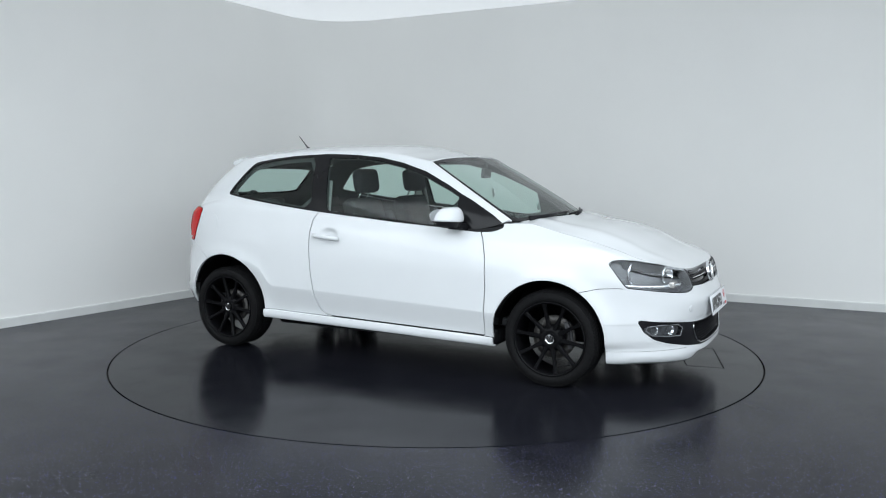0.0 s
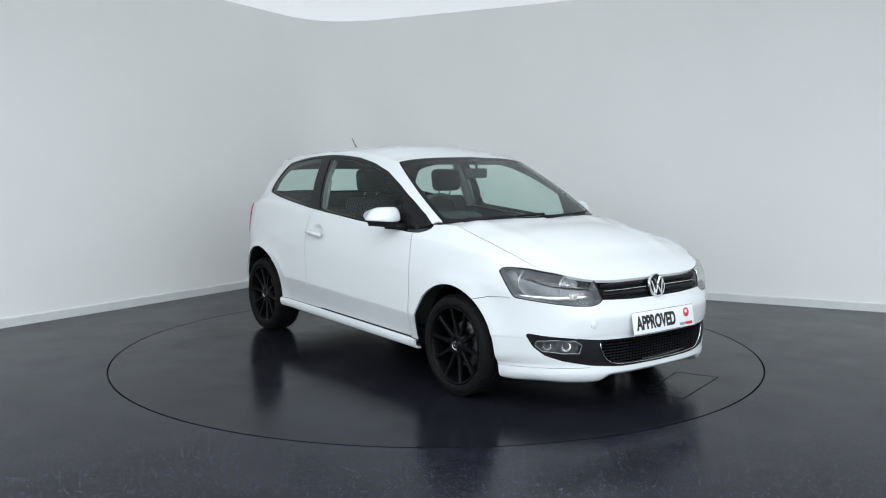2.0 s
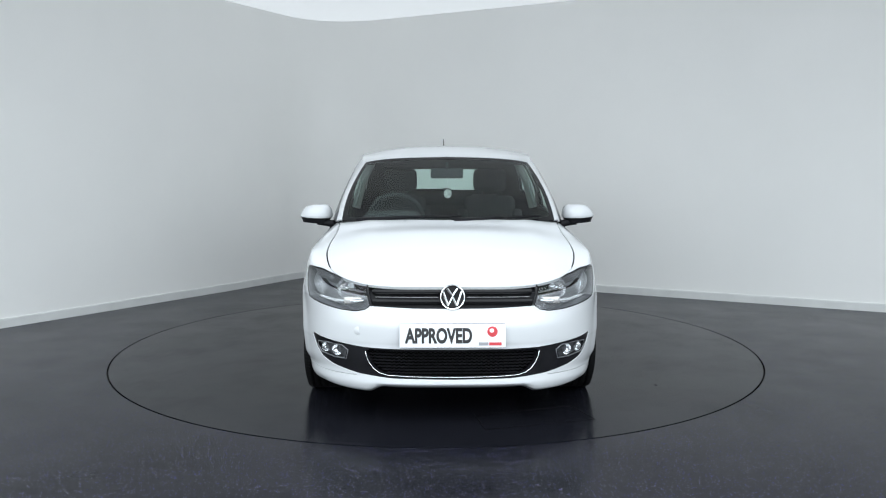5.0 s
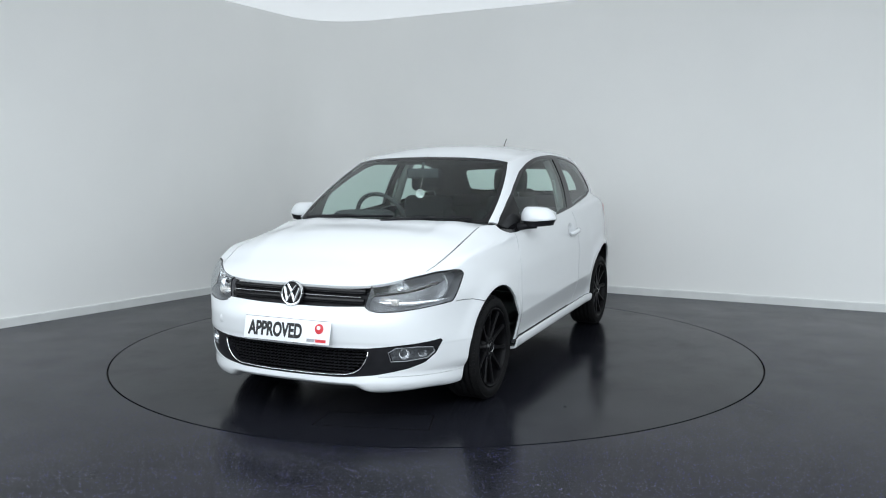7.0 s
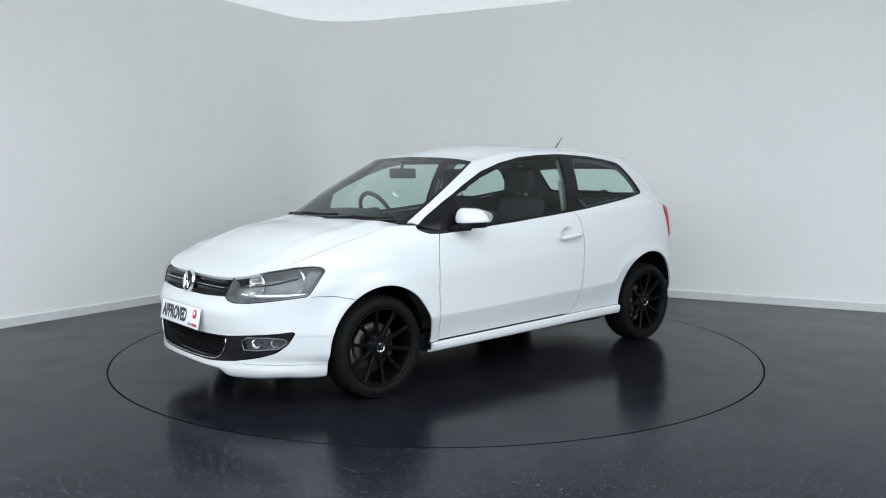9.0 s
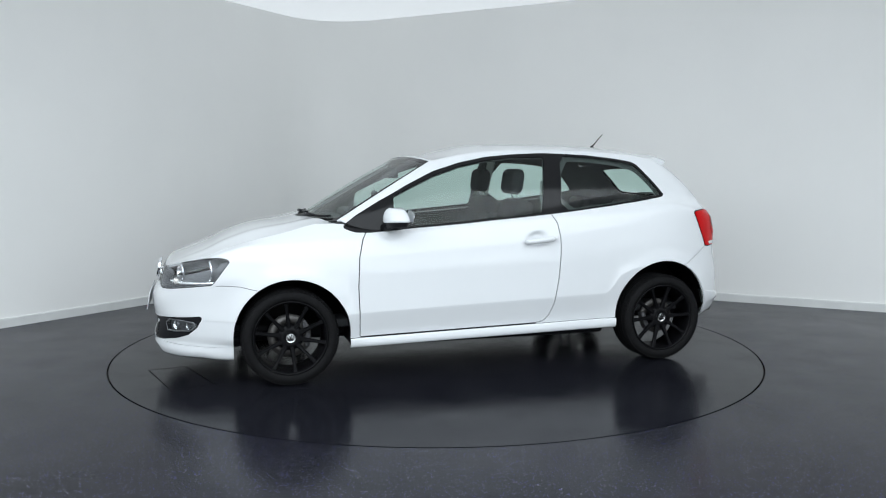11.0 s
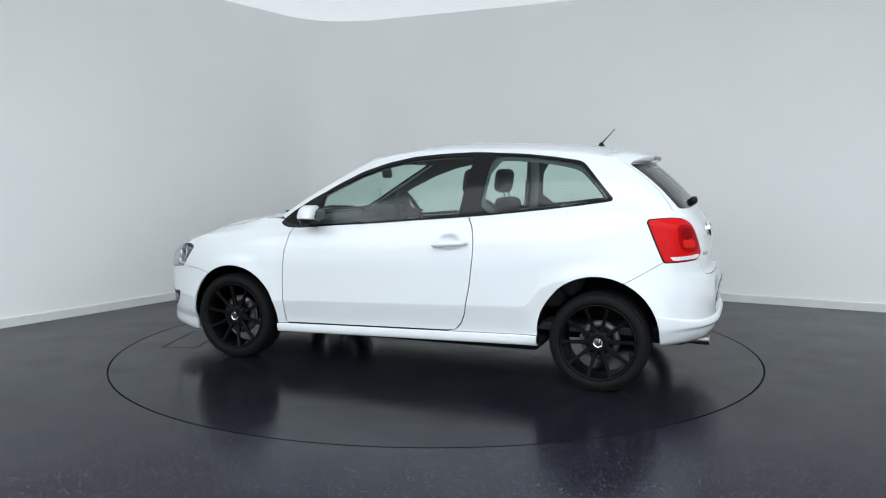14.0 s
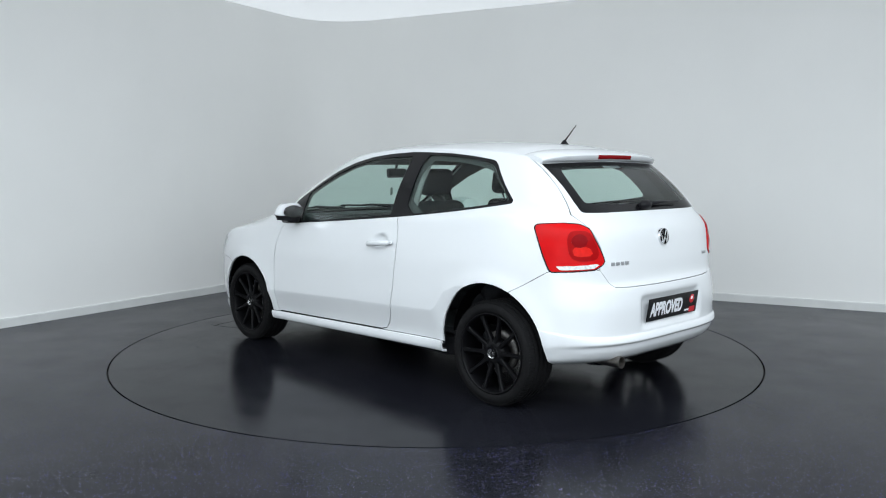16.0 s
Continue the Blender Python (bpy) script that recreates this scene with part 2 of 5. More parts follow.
# loops from the lower edge to the belt: z front, z side at +0.9, z side at -0.9, z rear, x front, x rear, half width
LOOPS = [
    (0.166, 0.205, 0.240, 0.265, 1.965, -1.740, 0.785),
    (0.190, 0.212, 0.247, 0.280, 2.020, -1.790, 0.818),
    (0.225, 0.235, 0.272, 0.305, 2.032, -1.832, 0.826),
    (0.262, 0.262, 0.302, 0.345, 2.028, -1.860, 0.822),
    (0.275, 0.268, 0.308, 0.372, 2.028, -1.866, 0.804),
    (0.330, 0.310, 0.360, 0.388, 2.029, -1.880, 0.813),
    (0.400, 0.411, 0.470, 0.410, 2.028, -1.872, 0.840),
    (0.430, 0.424, 0.484, 0.425, 2.032, -1.860, 0.8415),
    (0.500, 0.540, 0.600, 0.545, 2.036, -1.858, 0.839),
    (0.575, 0.660, 0.720, 0.655, 2.008, -1.840, 0.836),
    (0.615, 0.740, 0.830, 0.700, 1.994, -1.812, 0.824),
    (0.655, 0.815, 0.930, 0.800, 1.980, -1.800, 0.805),
    (0.688, 0.872, 1.005, 0.935, 1.962, -1.772, 0.782),
]
S_X = (-1.72, -1.60, -1.45, -1.275, -0.9, -0.45, 0.0, 0.5, 0.75, 0.86, 0.95, 1.05, 1.23, 1.415, 1.6, 1.7, 1.8, 1.88, 1.95)
S_Z = (1.040, 1.045, 1.065, 1.085, 1.045, 0.990, 0.950, 0.918, 0.914, 0.935, 0.962, 0.952, 0.907, 0.865, 0.812, 0.772, 0.744, 0.719, 0.692)
S_W = ((-0.9, 0.738), (-0.45, 0.768), (0.0, 0.776), (0.5, 0.764), (0.75, 0.745), (0.9, 0.690))
RISE = {5: 0.10, 6: 0.155, 7: 0.155, 8: 0.095, 9: 0.045, 10: 0.01}
TUCK = {0: 0.040, 1: 0.040, 2: 0.020, 3: 0.004, 4: -0.028, 5: -0.025}   # the rear corners have no sill, nor have the front ones
TUCK_F = {0: 0.030, 1: 0.026, 2: 0.018, 3: 0.012, 4: -0.012, 5: -0.020}
NU_C, NU_S = 60, 84             # columns in a corner and along a side


def plan(xf, xr, w, nf=NF, nr=NR):
    """Half outline from the front centre to the rear centre."""
    th = np.linspace(0, np.pi / 2, NU_C + 1)
    th = th - 0.10 * np.sin(4 * th)
    cf, sf = np.cos(th) ** (2 / nf), np.sin(th) ** (2 / nf)
    x1, y1 = XF0 + (xf - XF0) * cf, w * sf
    x2 = np.linspace(XF0, XR0, NU_S + 1)[1:-1]
    cr, sr = np.cos(th[::-1]) ** (2 / nr), np.sin(th[::-1]) ** (2 / nr)
    x3, y3 = XR0 - (XR0 - xr) * cr, w * sr
    return np.concatenate([x1, x2, x3]), np.concatenate([y1, np.full(len(x2), w), y3])


def shell(rows=88):
    """The body from the lower edge to the belt and bonnet edge, half of it (y >= 0): array rows x columns x 3."""
    loops = []
    for i, (zf, z1, z2, zr, xf, xr, w) in enumerate(LOOPS):
        x, y = plan(xf, xr, w, NF + 0.25 * max(0, i - 8), NR + 0.4 * max(0, i - 9))
        side = z1 + (z2 - z1) * (XF0 - x) / (XF0 - XR0)
        k = smooth((x - 1.45) / (xf - 1.45 + 1e-9)) ** 1.0
        kr = smooth((-1.25 - x) / (-1.25 - xr))
        z = side * (1 - k) + zf * k
        # the lower crease climbs over the rear wheel arch
        z = z + RISE.get(i, 0.0) * smooth((-0.79 - x) / 0.17) * (1 - smooth((-1.36 - x) / 0.22))
        z = z * (1 - kr) + zr * kr
        if i < 3:
            z = z - (0.034, 0.030, 0.014)[i] * smooth((x - 1.30) / 0.2) * (1 - 0.6 * smooth((x - 1.58) / 0.2))
        if i < 2:
            z = z + (0.030, 0.026)[i] * smooth((0.44 - y) / 0.08) * (x > 0)
        if i in TUCK:
            y = y * (1 - TUCK[i] * smooth((-1.0 - x) / 0.35))
            y = y * (1 - TUCK_F[i] * smooth((x - 1.0) / 0.5))
        loops.append(np.stack([x, y, z], -1))
    x, y = plan(1.950, -1.70, 1.0, 4.5, 6.0)
    xs = np.array([a for a, b in S_W])
    ws = pchip(xs, np.array([b for a, b in S_W]), np.clip(x, -0.9, 0.9))
    ws = np.where(x > 0.9, 0.690 - 0.028 * smooth((x - 0.9) / 0.15), ws)
    ws = ws + 0.038 * smooth((x - 1.15) / 0.5)
    ws = ws * (1 - 0.06 * smooth((-0.9 - x) / 0.5))
    z = pchip(np.array(S_X), np.array(S_Z), np.clip(x, -1.72, 1.95))
    loops.append(np.stack([x, y * ws, z], -1))
    loops = np.array(loops)
    # fenders and the rear quarter: the loops under the belt keep a fair share of the height left to them
    key = np.linspace(0, 1, len(loops))
    out = pchip(key, loops, np.linspace(0, 1, rows))
    # flared wheel arches
    for cx, cz, r in ((1.228, 0.297, 0.342), (-1.225, 0.325, 0.352)):
        d = np.hypot(out[..., 0] - cx, out[..., 2] - cz) - r
        side = smooth((out[..., 1] - 0.55) / 0.2) * smooth((out[..., 2] - 0.2) / 0.1)
        out[..., 1] += 0.014 * np.exp(-(d / 0.055) ** 2) * side
    # number plate recess in the rear bumper, and the bowl behind the door handle
    x, y, z = out[..., 0], out[..., 1], out[..., 2]
    rec = smooth((0.305 - y) / 0.025) * smooth((z - 0.440) / 0.02) * smooth((0.615 - z) / 0.02) * (x < -1.5)
    out[..., 0] += 0.024 * rec
    bowl = np.hypot((x + 0.327) / 0.066, (z - 0.842) / 0.045)
    out[..., 1] -= 0.022 * smooth((1.0 - bowl) / 0.35) * (y > 0.6)
    return out


def bonnet(front, cols=48):
    """The bonnet between its two edges: front is the top row of the shell, from the front centre to the windscreen."""
    t = np.sin(np.linspace(-1, 1, 2 * cols + 1) * np.pi / 2)
    g = np.empty((len(front), len(t), 3))
    for i, (x, y, z) in enumerate(front):
        crown = 0.062 * smooth((1.950 - x) / 0.55) ** 0.8 - 0.032 * smooth((1.45 - x) / 0.4)
        rib = 0.006 * np.exp(-((np.abs(t) - 0.72) / 0.10) ** 2) * smooth((1.9 - x) / 0.3)
        g[i, :, 0], g[i, :, 1] = x, y * t
        g[i, :, 2] = z + crown * (1 - np.abs(t) ** 2.6) + rib
    return g


B_LOOP = [(0.00, 1.085, 0.0, 0.955), (0.08, 1.06, 0.28, 0.956), (0.15, 1.0, 0.52, 0.960), (0.20, 0.922, 0.672, 0.968), (0.235, 0.85, 0.715, 0.938),
          (0.30, 0.72, 0.747, 0.914), (0.40, 0.45, 0.765, 0.920), (0.52, 0.0, 0.776, 0.949), (0.62, -0.45, 0.768, 0.989), (0.72, -0.9, 0.738, 1.044),
          (0.80, -1.275, 0.694, 1.085), (0.86, -1.50, 0.668, 1.058), (0.90, -1.605, 0.615, 1.044), (0.95, -1.672, 0.36, 1.040), (1.0, -1.697, 0.0, 1.040)]
T_LOOP = [(0.00, 0.375, 0.0, 1.372), (0.08, 0.362, 0.27, 1.366), (0.15, 0.338, 0.46, 1.352), (0.20, 0.305, 0.560, 1.336), (0.235, 0.24, 0.580, 1.348),
          (0.30, 0.12, 0.592, 1.372), (0.40, -0.08, 0.602, 1.392), (0.52, -0.32, 0.606, 1.402), (0.62, -0.52, 0.604, 1.402), (0.72, -0.80, 0.594, 1.394),
          (0.80, -1.08, 0.576, 1.376), (0.86, -1.25, 0.560, 1.352), (0.90, -1.345, 0.530, 1.330), (0.95, -1.395, 0.33, 1.334), (1.0, -1.415, 0.0, 1.338)]


def greenhouse(rows=44, cols=230):
    """Windscreen, pillars, side and rear glass as one sheet, half of it."""
    q = np.linspace(0, 1, cols)
    b, t = np.array(B_LOOP), np.array(T_LOOP)
    b, t = pchip(b[:, 0], b[:, 1:], q), pchip(t[:, 0], t[:, 1:], q)
    edge = shell()[-1]
    side = (q >= 0.30) & (q <= 0.875)
    order = np.argsort(edge[:, 0])
    for k in (1, 2):
        b[side, k] = np.interp(b[side, 0], edge[order, 0], edge[order, k])
    tail = q > 0.875
    last = edge[edge[:, 0] < -1.3][::-1]
    y_to = np.linspace(b[side, 1][-1], 0, tail.sum())
    b[tail] = np.stack([np.interp(y_to, last[:, 1], last[:, 0]), y_to, np.interp(y_to, last[:, 1], last[:, 2])], -1)
    v = np.linspace(0, 1, rows)[:, None, None]
    p = b + (t - b) * v
    out = np.stack([b[:, 0] * 0.25 + 0.05, b[:, 1], 0 * b[:, 0]], -1)
    out /= np.linalg.norm(out, axis=1)[:, None] + 1e-9
    p = p + out * (0.030 * 4 * v * (1 - v))
    return p


def roof(edge, rings=26):
    """The roof inside the loop of its edge, half of it: crowned, with a rounded rim."""
    c = edge.copy()
    c[:, 1] = 0
    c[:, 0] = np.clip(edge[:, 0], -1.40, 0.36)
    s = np.linspace(0, 1, rings)
    s = 1 - (1 - s) ** 1.6
    g = edge + (c - edge) * s[:, None, None]
    k = smooth((0.36 - g[..., 0]) / 0.45) * smooth((g[..., 0] + 1.415) / 0.30) ** 0.7
    g[..., 2] += 0.058 * (1 - (1 - s[:, None]) ** 2.4) * k
    return g


# ---- cutting the body into its panels ----
class Soup:
    """Convex faces with shared vertices. Each vertex carries x, y, z, u, v; each face the set of outlines that it lies inside."""

    def __init__(self):
        self.v, self.f, self.tags = [], [], []

    def add_grid(self, g, name, flip=False):
        rows, cols = g.shape[:2]
        base = len(self.v)
        for r in range(rows):
            for c in range(cols):
                self.v.append((*g[r, c], c / (cols - 1), r / (rows - 1)))
        for r in range(rows - 1):
            for c in range(cols - 1):
                a = base + r * cols + c
                q = (a, a + 1, a + cols + 1, a + cols)
                p = [np.array(self.v[i][:3]) for i in q]
                if np.linalg.norm(p[0] - p[1]) < 1e-6:
                    q = (q[0], q[2], q[3])
                elif np.linalg.norm(p[2] - p[3]) < 1e-6:
                    q = (q[0], q[1], q[2])
                self.f.append(q[::-1] if flip else q)
                self.tags.append(frozenset([name]))
        return self

    def cut(self, tag, func, only=None):
        """Splits the faces along func = 0 and tags those where it is negative."""
        val = func(np.array(self.v))
        val = np.where(np.abs(val) < 1e-5, 1e-5, val)
        new_f, new_t, made = [], [], {}
        val = list(val)
        for face, tags in zip(self.f, self.tags):
            if only and only not in tags:
                new_f.append(face)
                new_t.append(tags)
                continue
            s = [val[i] < 0 for i in face]
            if all(s) or not any(s):
                new_f.append(face)
                new_t.append(tags | {tag} if s[0] else tags)
                continue
            inside, outside = [], []
            for k, i in enumerate(face):
                j = face[(k + 1) % len(face)]
                (inside if val[i] < 0 else outside).append(i)
                if (val[i] < 0) != (val[j] < 0):
                    key = (min(i, j), max(i, j))
                    if key not in made:
                        w = val[i] / (val[i] - val[j])
                        made[key] = len(self.v)
                        self.v.append(tuple(a + (b - a) * w for a, b in zip(self.v[i], self.v[j])))
                        val.append(0.0001)
                    inside.append(made[key])
                    outside.append(made[key])
            for poly, t in ((inside, tags | {tag}), (outside, tags)):
                if len(poly) > 2:
                    new_f.append(tuple(poly))
                    new_t.append(t)
        self.f, self.tags = new_f, new_t

    def normals(self):
        co = np.array(self.v)[:, :3]
        key = {}
        rep = np.array([key.setdefault(tuple(k), i) for i, k in enumerate(np.round(co / 2e-5).astype(int))])
        n = np.zeros_like(co)
        for face in self.f:
            p = co[list(face)]
            a = np.cross(p, np.roll(p, -1, 0)).sum(0)
            for i in face:
                n[rep[i]] += a
        n = n[rep]
        n[np.abs(co[:, 1]) < 1e-5, 1] = 0
        return n / (np.linalg.norm(n, axis=1)[:, None] + 1e-12)


def outline(points):
    """Signed distance to a closed outline in a plane, negative inside."""
    p = np.array(points, float)
    q = np.roll(p, -1, 0)

    def func(a, b):
        d = np.full(len(a), 1e9)
        odd = np.zeros(len(a), bool)
        for (x0, y0), (x1, y1) in zip(p, q):
            ex, ey = x1 - x0, y1 - y0
            t = np.clip(((a - x0) * ex + (b - y0) * ey) / (ex * ex + ey * ey + 1e-12), 0, 1)
            d = np.minimum(d, np.hypot(a - x0 - t * ex, b - y0 - t * ey))
            if abs(ey) > 1e-12:
                odd ^= ((y0 > b) != (y1 > b)) & (a < x0 + ex * (b - y0) / ey)
        return np.where(odd, -d, d)
    return func


def rounded(points, r=0.5, n=3):
    """The outline with its corners cut round (Chaikin)."""
    for _ in range(n):
        out = []
        for (x0, y0), (x1, y1) in zip(points, points[1:] + points[:1]):
            out += [(x0 + (x1 - x0) * 0.25 * r * 2, y0 + (y1 - y0) * 0.25 * r * 2), (x1 - (x1 - x0) * 0.25 * r * 2, y1 - (y1 - y0) * 0.25 * r * 2)]
        points = out
    return points


def front_s(x, y):
    return np.arctan2(y, x - 1.2) * 0.75


def rear_s(x, y):
    return np.arctan2(y, -1.2 - x) * 0.60


def wrapped(points, way):
    return [(float(way(np.array(x), np.array(y))), z) for x, y, z in points]


# outlines on the side (x, z)
DLO = [(0.905, 0.928), (0.87, 0.909), (0.83, 0.899), (0.739, 0.898), (0.668, 0.903), (0.49, 0.918), (0.314, 0.930), (0.137, 0.943), (-0.038, 0.959), (-0.213, 0.973),
       (-0.388, 0.988), (-0.562, 1.004), (-0.736, 1.023), (-0.91, 1.043), (-1.08, 1.065), (-1.255, 1.091), (-1.283, 1.098), (-1.290, 1.113), (-1.20, 1.217),
       (-1.12, 1.308), (-1.095, 1.326), (-1.067, 1.334), (-0.925, 1.355), (-0.747, 1.373), (-0.569, 1.381), (-0.448, 1.385), (-0.391, 1.384), (-0.213, 1.376),
       (-0.034, 1.359), (0.145, 1.323), (0.325, 1.266), (0.502, 1.180), (0.591, 1.130), (0.68, 1.085), (0.823, 1.000), (0.895, 0.945)]
GLASS_F = [(0.586, 1.114), (0.500, 1.159), (0.323, 1.241), (0.145, 1.301), (-0.034, 1.337), (-0.213, 1.355), (-0.432, 1.358), (-0.372, 1.004), (-0.213, 0.988), (0.137, 0.958),
           (0.456, 0.931), (0.600, 0.921), (0.592, 1.0)]
TRIM_R = [(-0.558, 1.345), (-0.745, 1.340), (-0.922, 1.322), (-1.062, 1.294), (-1.112, 1.268), (-1.235, 1.128), (-1.228, 1.113), (-1.196, 1.100), (-0.913, 1.062), (-0.514, 1.016)]
GLASS_R = [(-0.545, 1.366), (-0.745, 1.359), (-0.922, 1.341), (-1.062, 1.317), (-1.105, 1.300), (-1.262, 1.122), (-1.262, 1.112), (-1.225, 1.101), (-0.913, 1.056), (-0.500, 1.010)]
DOOR = [(0.822, 0.272), (0.825, 0.364), (0.832, 0.578), (0.822, 0.755), (0.796, 0.861), (0.765, 0.915), (0.5, 0.950), (0.0, 0.985), (-0.425, 1.02), (-0.437, 0.990), (-0.466, 0.940),
        (-0.482, 0.849), (-0.481, 0.761), (-0.465, 0.586), (-0.432, 0.409), (-0.405, 0.345), (-0.37, 0.308), (-0.321, 0.298)]
# outlines wrapped round the corners
HEADLIGHT = [(1.574, 0.773, 0.742), (1.586, 0.767, 0.761), (1.63, 0.75, 0.767), (1.671, 0.732, 0.766), (1.713, 0.690, 0.761), (1.760, 0.652, 0.750), (1.850, 0.571, 0.732), (1.907, 0.49, 0.728),
             (1.938, 0.445, 0.730), (1.955, 0.425, 0.660), (1.974, 0.410, 0.606), (1.975, 0.427, 0.586), (1.960, 0.482, 0.574), (1.917, 0.568, 0.578), (1.790, 0.699, 0.598), (1.698, 0.750, 0.609),
             (1.672, 0.760, 0.612), (1.645, 0.770, 0.650), (1.602, 0.775, 0.708)]
TAIL = [(-1.482, 0.739, 0.986), (-1.492, 0.733, 0.998), (-1.53, 0.70, 1.002), (-1.595, 0.641, 1.005), (-1.645, 0.585, 0.999), (-1.680, 0.553, 0.978), (-1.732, 0.533, 0.875), (-1.752, 0.515, 0.811),
        (-1.752, 0.530, 0.792), (-1.735, 0.575, 0.767), (-1.66, 0.68, 0.760), (-1.588, 0.742, 0.757), (-1.577, 0.744, 0.766), (-1.540, 0.747, 0.846)]
LOWER = [(2.05, 0.0, 0.390), (2.02, 0.25, 0.392), (1.985, 0.43, 0.396), (1.925, 0.557, 0.408), (1.80, 0.68, 0.421), (1.728, 0.734, 0.431), (1.736, 0.722, 0.405), (1.757, 0.695, 0.355),
         (1.803, 0.655, 0.312), (1.870, 0.600, 0.286), (1.960, 0.470, 0.260), (2.010, 0.30, 0.244), (2.04, 0.0, 0.240)]
INNER = [(2.05, 0.0, 0.382), (2.02, 0.25, 0.384), (1.985, 0.425, 0.388), (1.983, 0.432, 0.372), (1.99, 0.405, 0.312), (2.0, 0.375, 0.278), (2.01, 0.335, 0.262), (2.03, 0.20, 0.256), (2.04, 0.0, 0.253)]
FOG = [(1.930, 0.525, 0.372), (1.918, 0.557, 0.394), (1.83, 0.64, 0.396), (1.765, 0.695, 0.388), (1.750, 0.700, 0.366), (1.778, 0.674, 0.336), (1.85, 0.60, 0.327), (1.918, 0.535, 0.327)]
hl_s, tail_s = outline(wrapped(HEADLIGHT, front_s)), outline(wrapped(TAIL, rear_s))
ARCHES = ((1.222, 0.297, 0.341), (-1.228, 0.324, 0.350))


def mirrored_lower(pts):
    w = wrapped(pts, front_s)
    return outline(w + [(-a, b) for a, b in w[::-1]])


lower_s, inner_s, fog_s = mirrored_lower(LOWER), mirrored_lower(INNER), outline(wrapped(FOG, front_s))
dlo_s, gf_s, gr_s, door_s = outline(DLO), outline(GLASS_F), outline(rounded(GLASS_R, 0.3, 1)), outline(DOOR)
trim_s = outline(rounded(TRIM_R, 0.5, 1))


def on_side(func):
    return lambda a: func(a[:, 0], a[:, 2])


def on_front(func):
    return lambda a: np.where(a[:, 0] > 1.3, func(front_s(a[:, 0], a[:, 1]), a[:, 2]), 1.0)


def on_rear(func):
    return lambda a: np.where(a[:, 0] < -1.35, func(rear_s(a[:, 0], a[:, 1]), a[:, 2]), 1.0)


def arch(cx, cz, r):
    return lambda a: np.where(a[:, 2] > cz, np.hypot(a[:, 0] - cx, a[:, 2] - cz) - r, np.abs(a[:, 0] - cx) - r)


def front_seam(a):
    x, z = a[:, 0], a[:, 2]
    return np.where(x > 1.0, z - np.interp(x, [1.0, 1.35, 1.43, 1.52, 1.62, 1.668, 1.69, 1.75], [0.55, 0.56, 0.581, 0.602, 0.609, 0.606, 0.64, 0.80]), 1.0)


def rear_seam(a):
    """Height over the joint between the rear bumper and what is above it."""
    x, y, z = a[:, 0], a[:, 1], a[:, 2]
    side = np.interp(-x, [1.30, 1.392, 1.472, 1.58, 1.66], [0.595, 0.645, 0.690, 0.757, 0.775])
    back = np.interp(y, [0.0, 0.15, 0.40, 0.485, 0.505, 0.56, 0.60], [0.664, 0.664, 0.668, 0.674, 0.690, 0.763, 0.775])
    return np.where(x < -1.0, z - np.minimum(side, back), 1.0)


def hatch_edge(a):
    """Distance inside the tailgate's side joint, on the back."""
    y, z, x = a[:, 1], a[:, 2], a[:, 0]
    w = np.interp(z, [0.66, 0.76, 0.87, 0.98, 1.045, 1.30, 1.36], [0.52, 0.566, 0.545, 0.585, 0.617, 0.566, 0.55])
    return np.where(x < -1.2, y - w, 1.0)


def ring(func, half):
    return lambda a: np.abs(func(a)) - half


S = shell()
G = greenhouse()
soup = Soup().add_grid(S, "shell").add_grid(G, "green").add_grid(roof(G[-1]), "roof")
for k, c in enumerate(ARCHES):
    soup.cut("arch", arch(*c), "shell")
soup.cut("headlight", on_front(hl_s), "shell")
soup.cut("headlight_gap", ring(on_front(hl_s), 0.0022), "shell")
soup.cut("tail", on_rear(tail_s), "shell")
soup.cut("tail_gap", ring(on_rear(tail_s), 0.0035), "shell")
soup.cut("upper", lambda a: np.where(a[:, 0] > 1.8, np.maximum(np.interp(a[:, 1], [0, 0.2, 0.41, 0.43], [0.590, 0.592, 0.602, 0.604]) - a[:, 2], front_s(a[:, 0], a[:, 1]) - np.interp(a[:, 2], [0.60, 0.66, 0.70], [0.378, 0.392, 0.402])), 1.0), "shell")
soup.cut("lower", on_front(lower_s), "shell")
soup.cut("inner", on_front(inner_s), "shell")
soup.cut("fog", on_front(fog_s), "shell")
soup.cut("bumper_f", front_seam, "shell")
soup.cut("gap_f", ring(front_seam, 0.0018), "shell")
soup.cut("gap_lip", lambda a: np.where((a[:, 0] > 1.5) & (a[:, 1] > 0.46), np.abs(a[:, 4] - 0.205) - 0.0038, 1.0), "shell")
soup.cut("bumper_r", rear_seam, "shell")
soup.cut("gap_r", ring(rear_seam, 0.0018), "shell")
soup.cut("hatch", hatch_edge)
soup.cut("gap_h", ring(hatch_edge, 0.0018))
soup.cut("dlo", on_side(dlo_s))
soup.cut("glass_f", on_side(gf_s))
soup.cut("glass_r", on_side(gr_s))
soup.cut("trim_r", on_side(trim_s))
soup.cut("door", on_side(door_s), "shell")
soup.cut("gap_d", ring(on_side(door_s), 0.0032), "shell")
soup.cut("sill", lambda a: np.where(np.abs(a[:, 0]) < 0.93, a[:, 2] - (0.2665 + (0.88 - a[:, 0]) * 0.0227), 1.0), "shell")
soup.cut("gap_s", ring(lambda a: np.where(np.abs(a[:, 0]) < 0.93, a[:, 2] - (0.2665 + (0.88 - a[:, 0]) * 0.0227), 1.0), 0.0012), "shell")
soup.cut("screen", lambda a: np.maximum(a[:, 3] - 0.194, np.maximum(a[:, 4] - 0.985, -1)), "green")
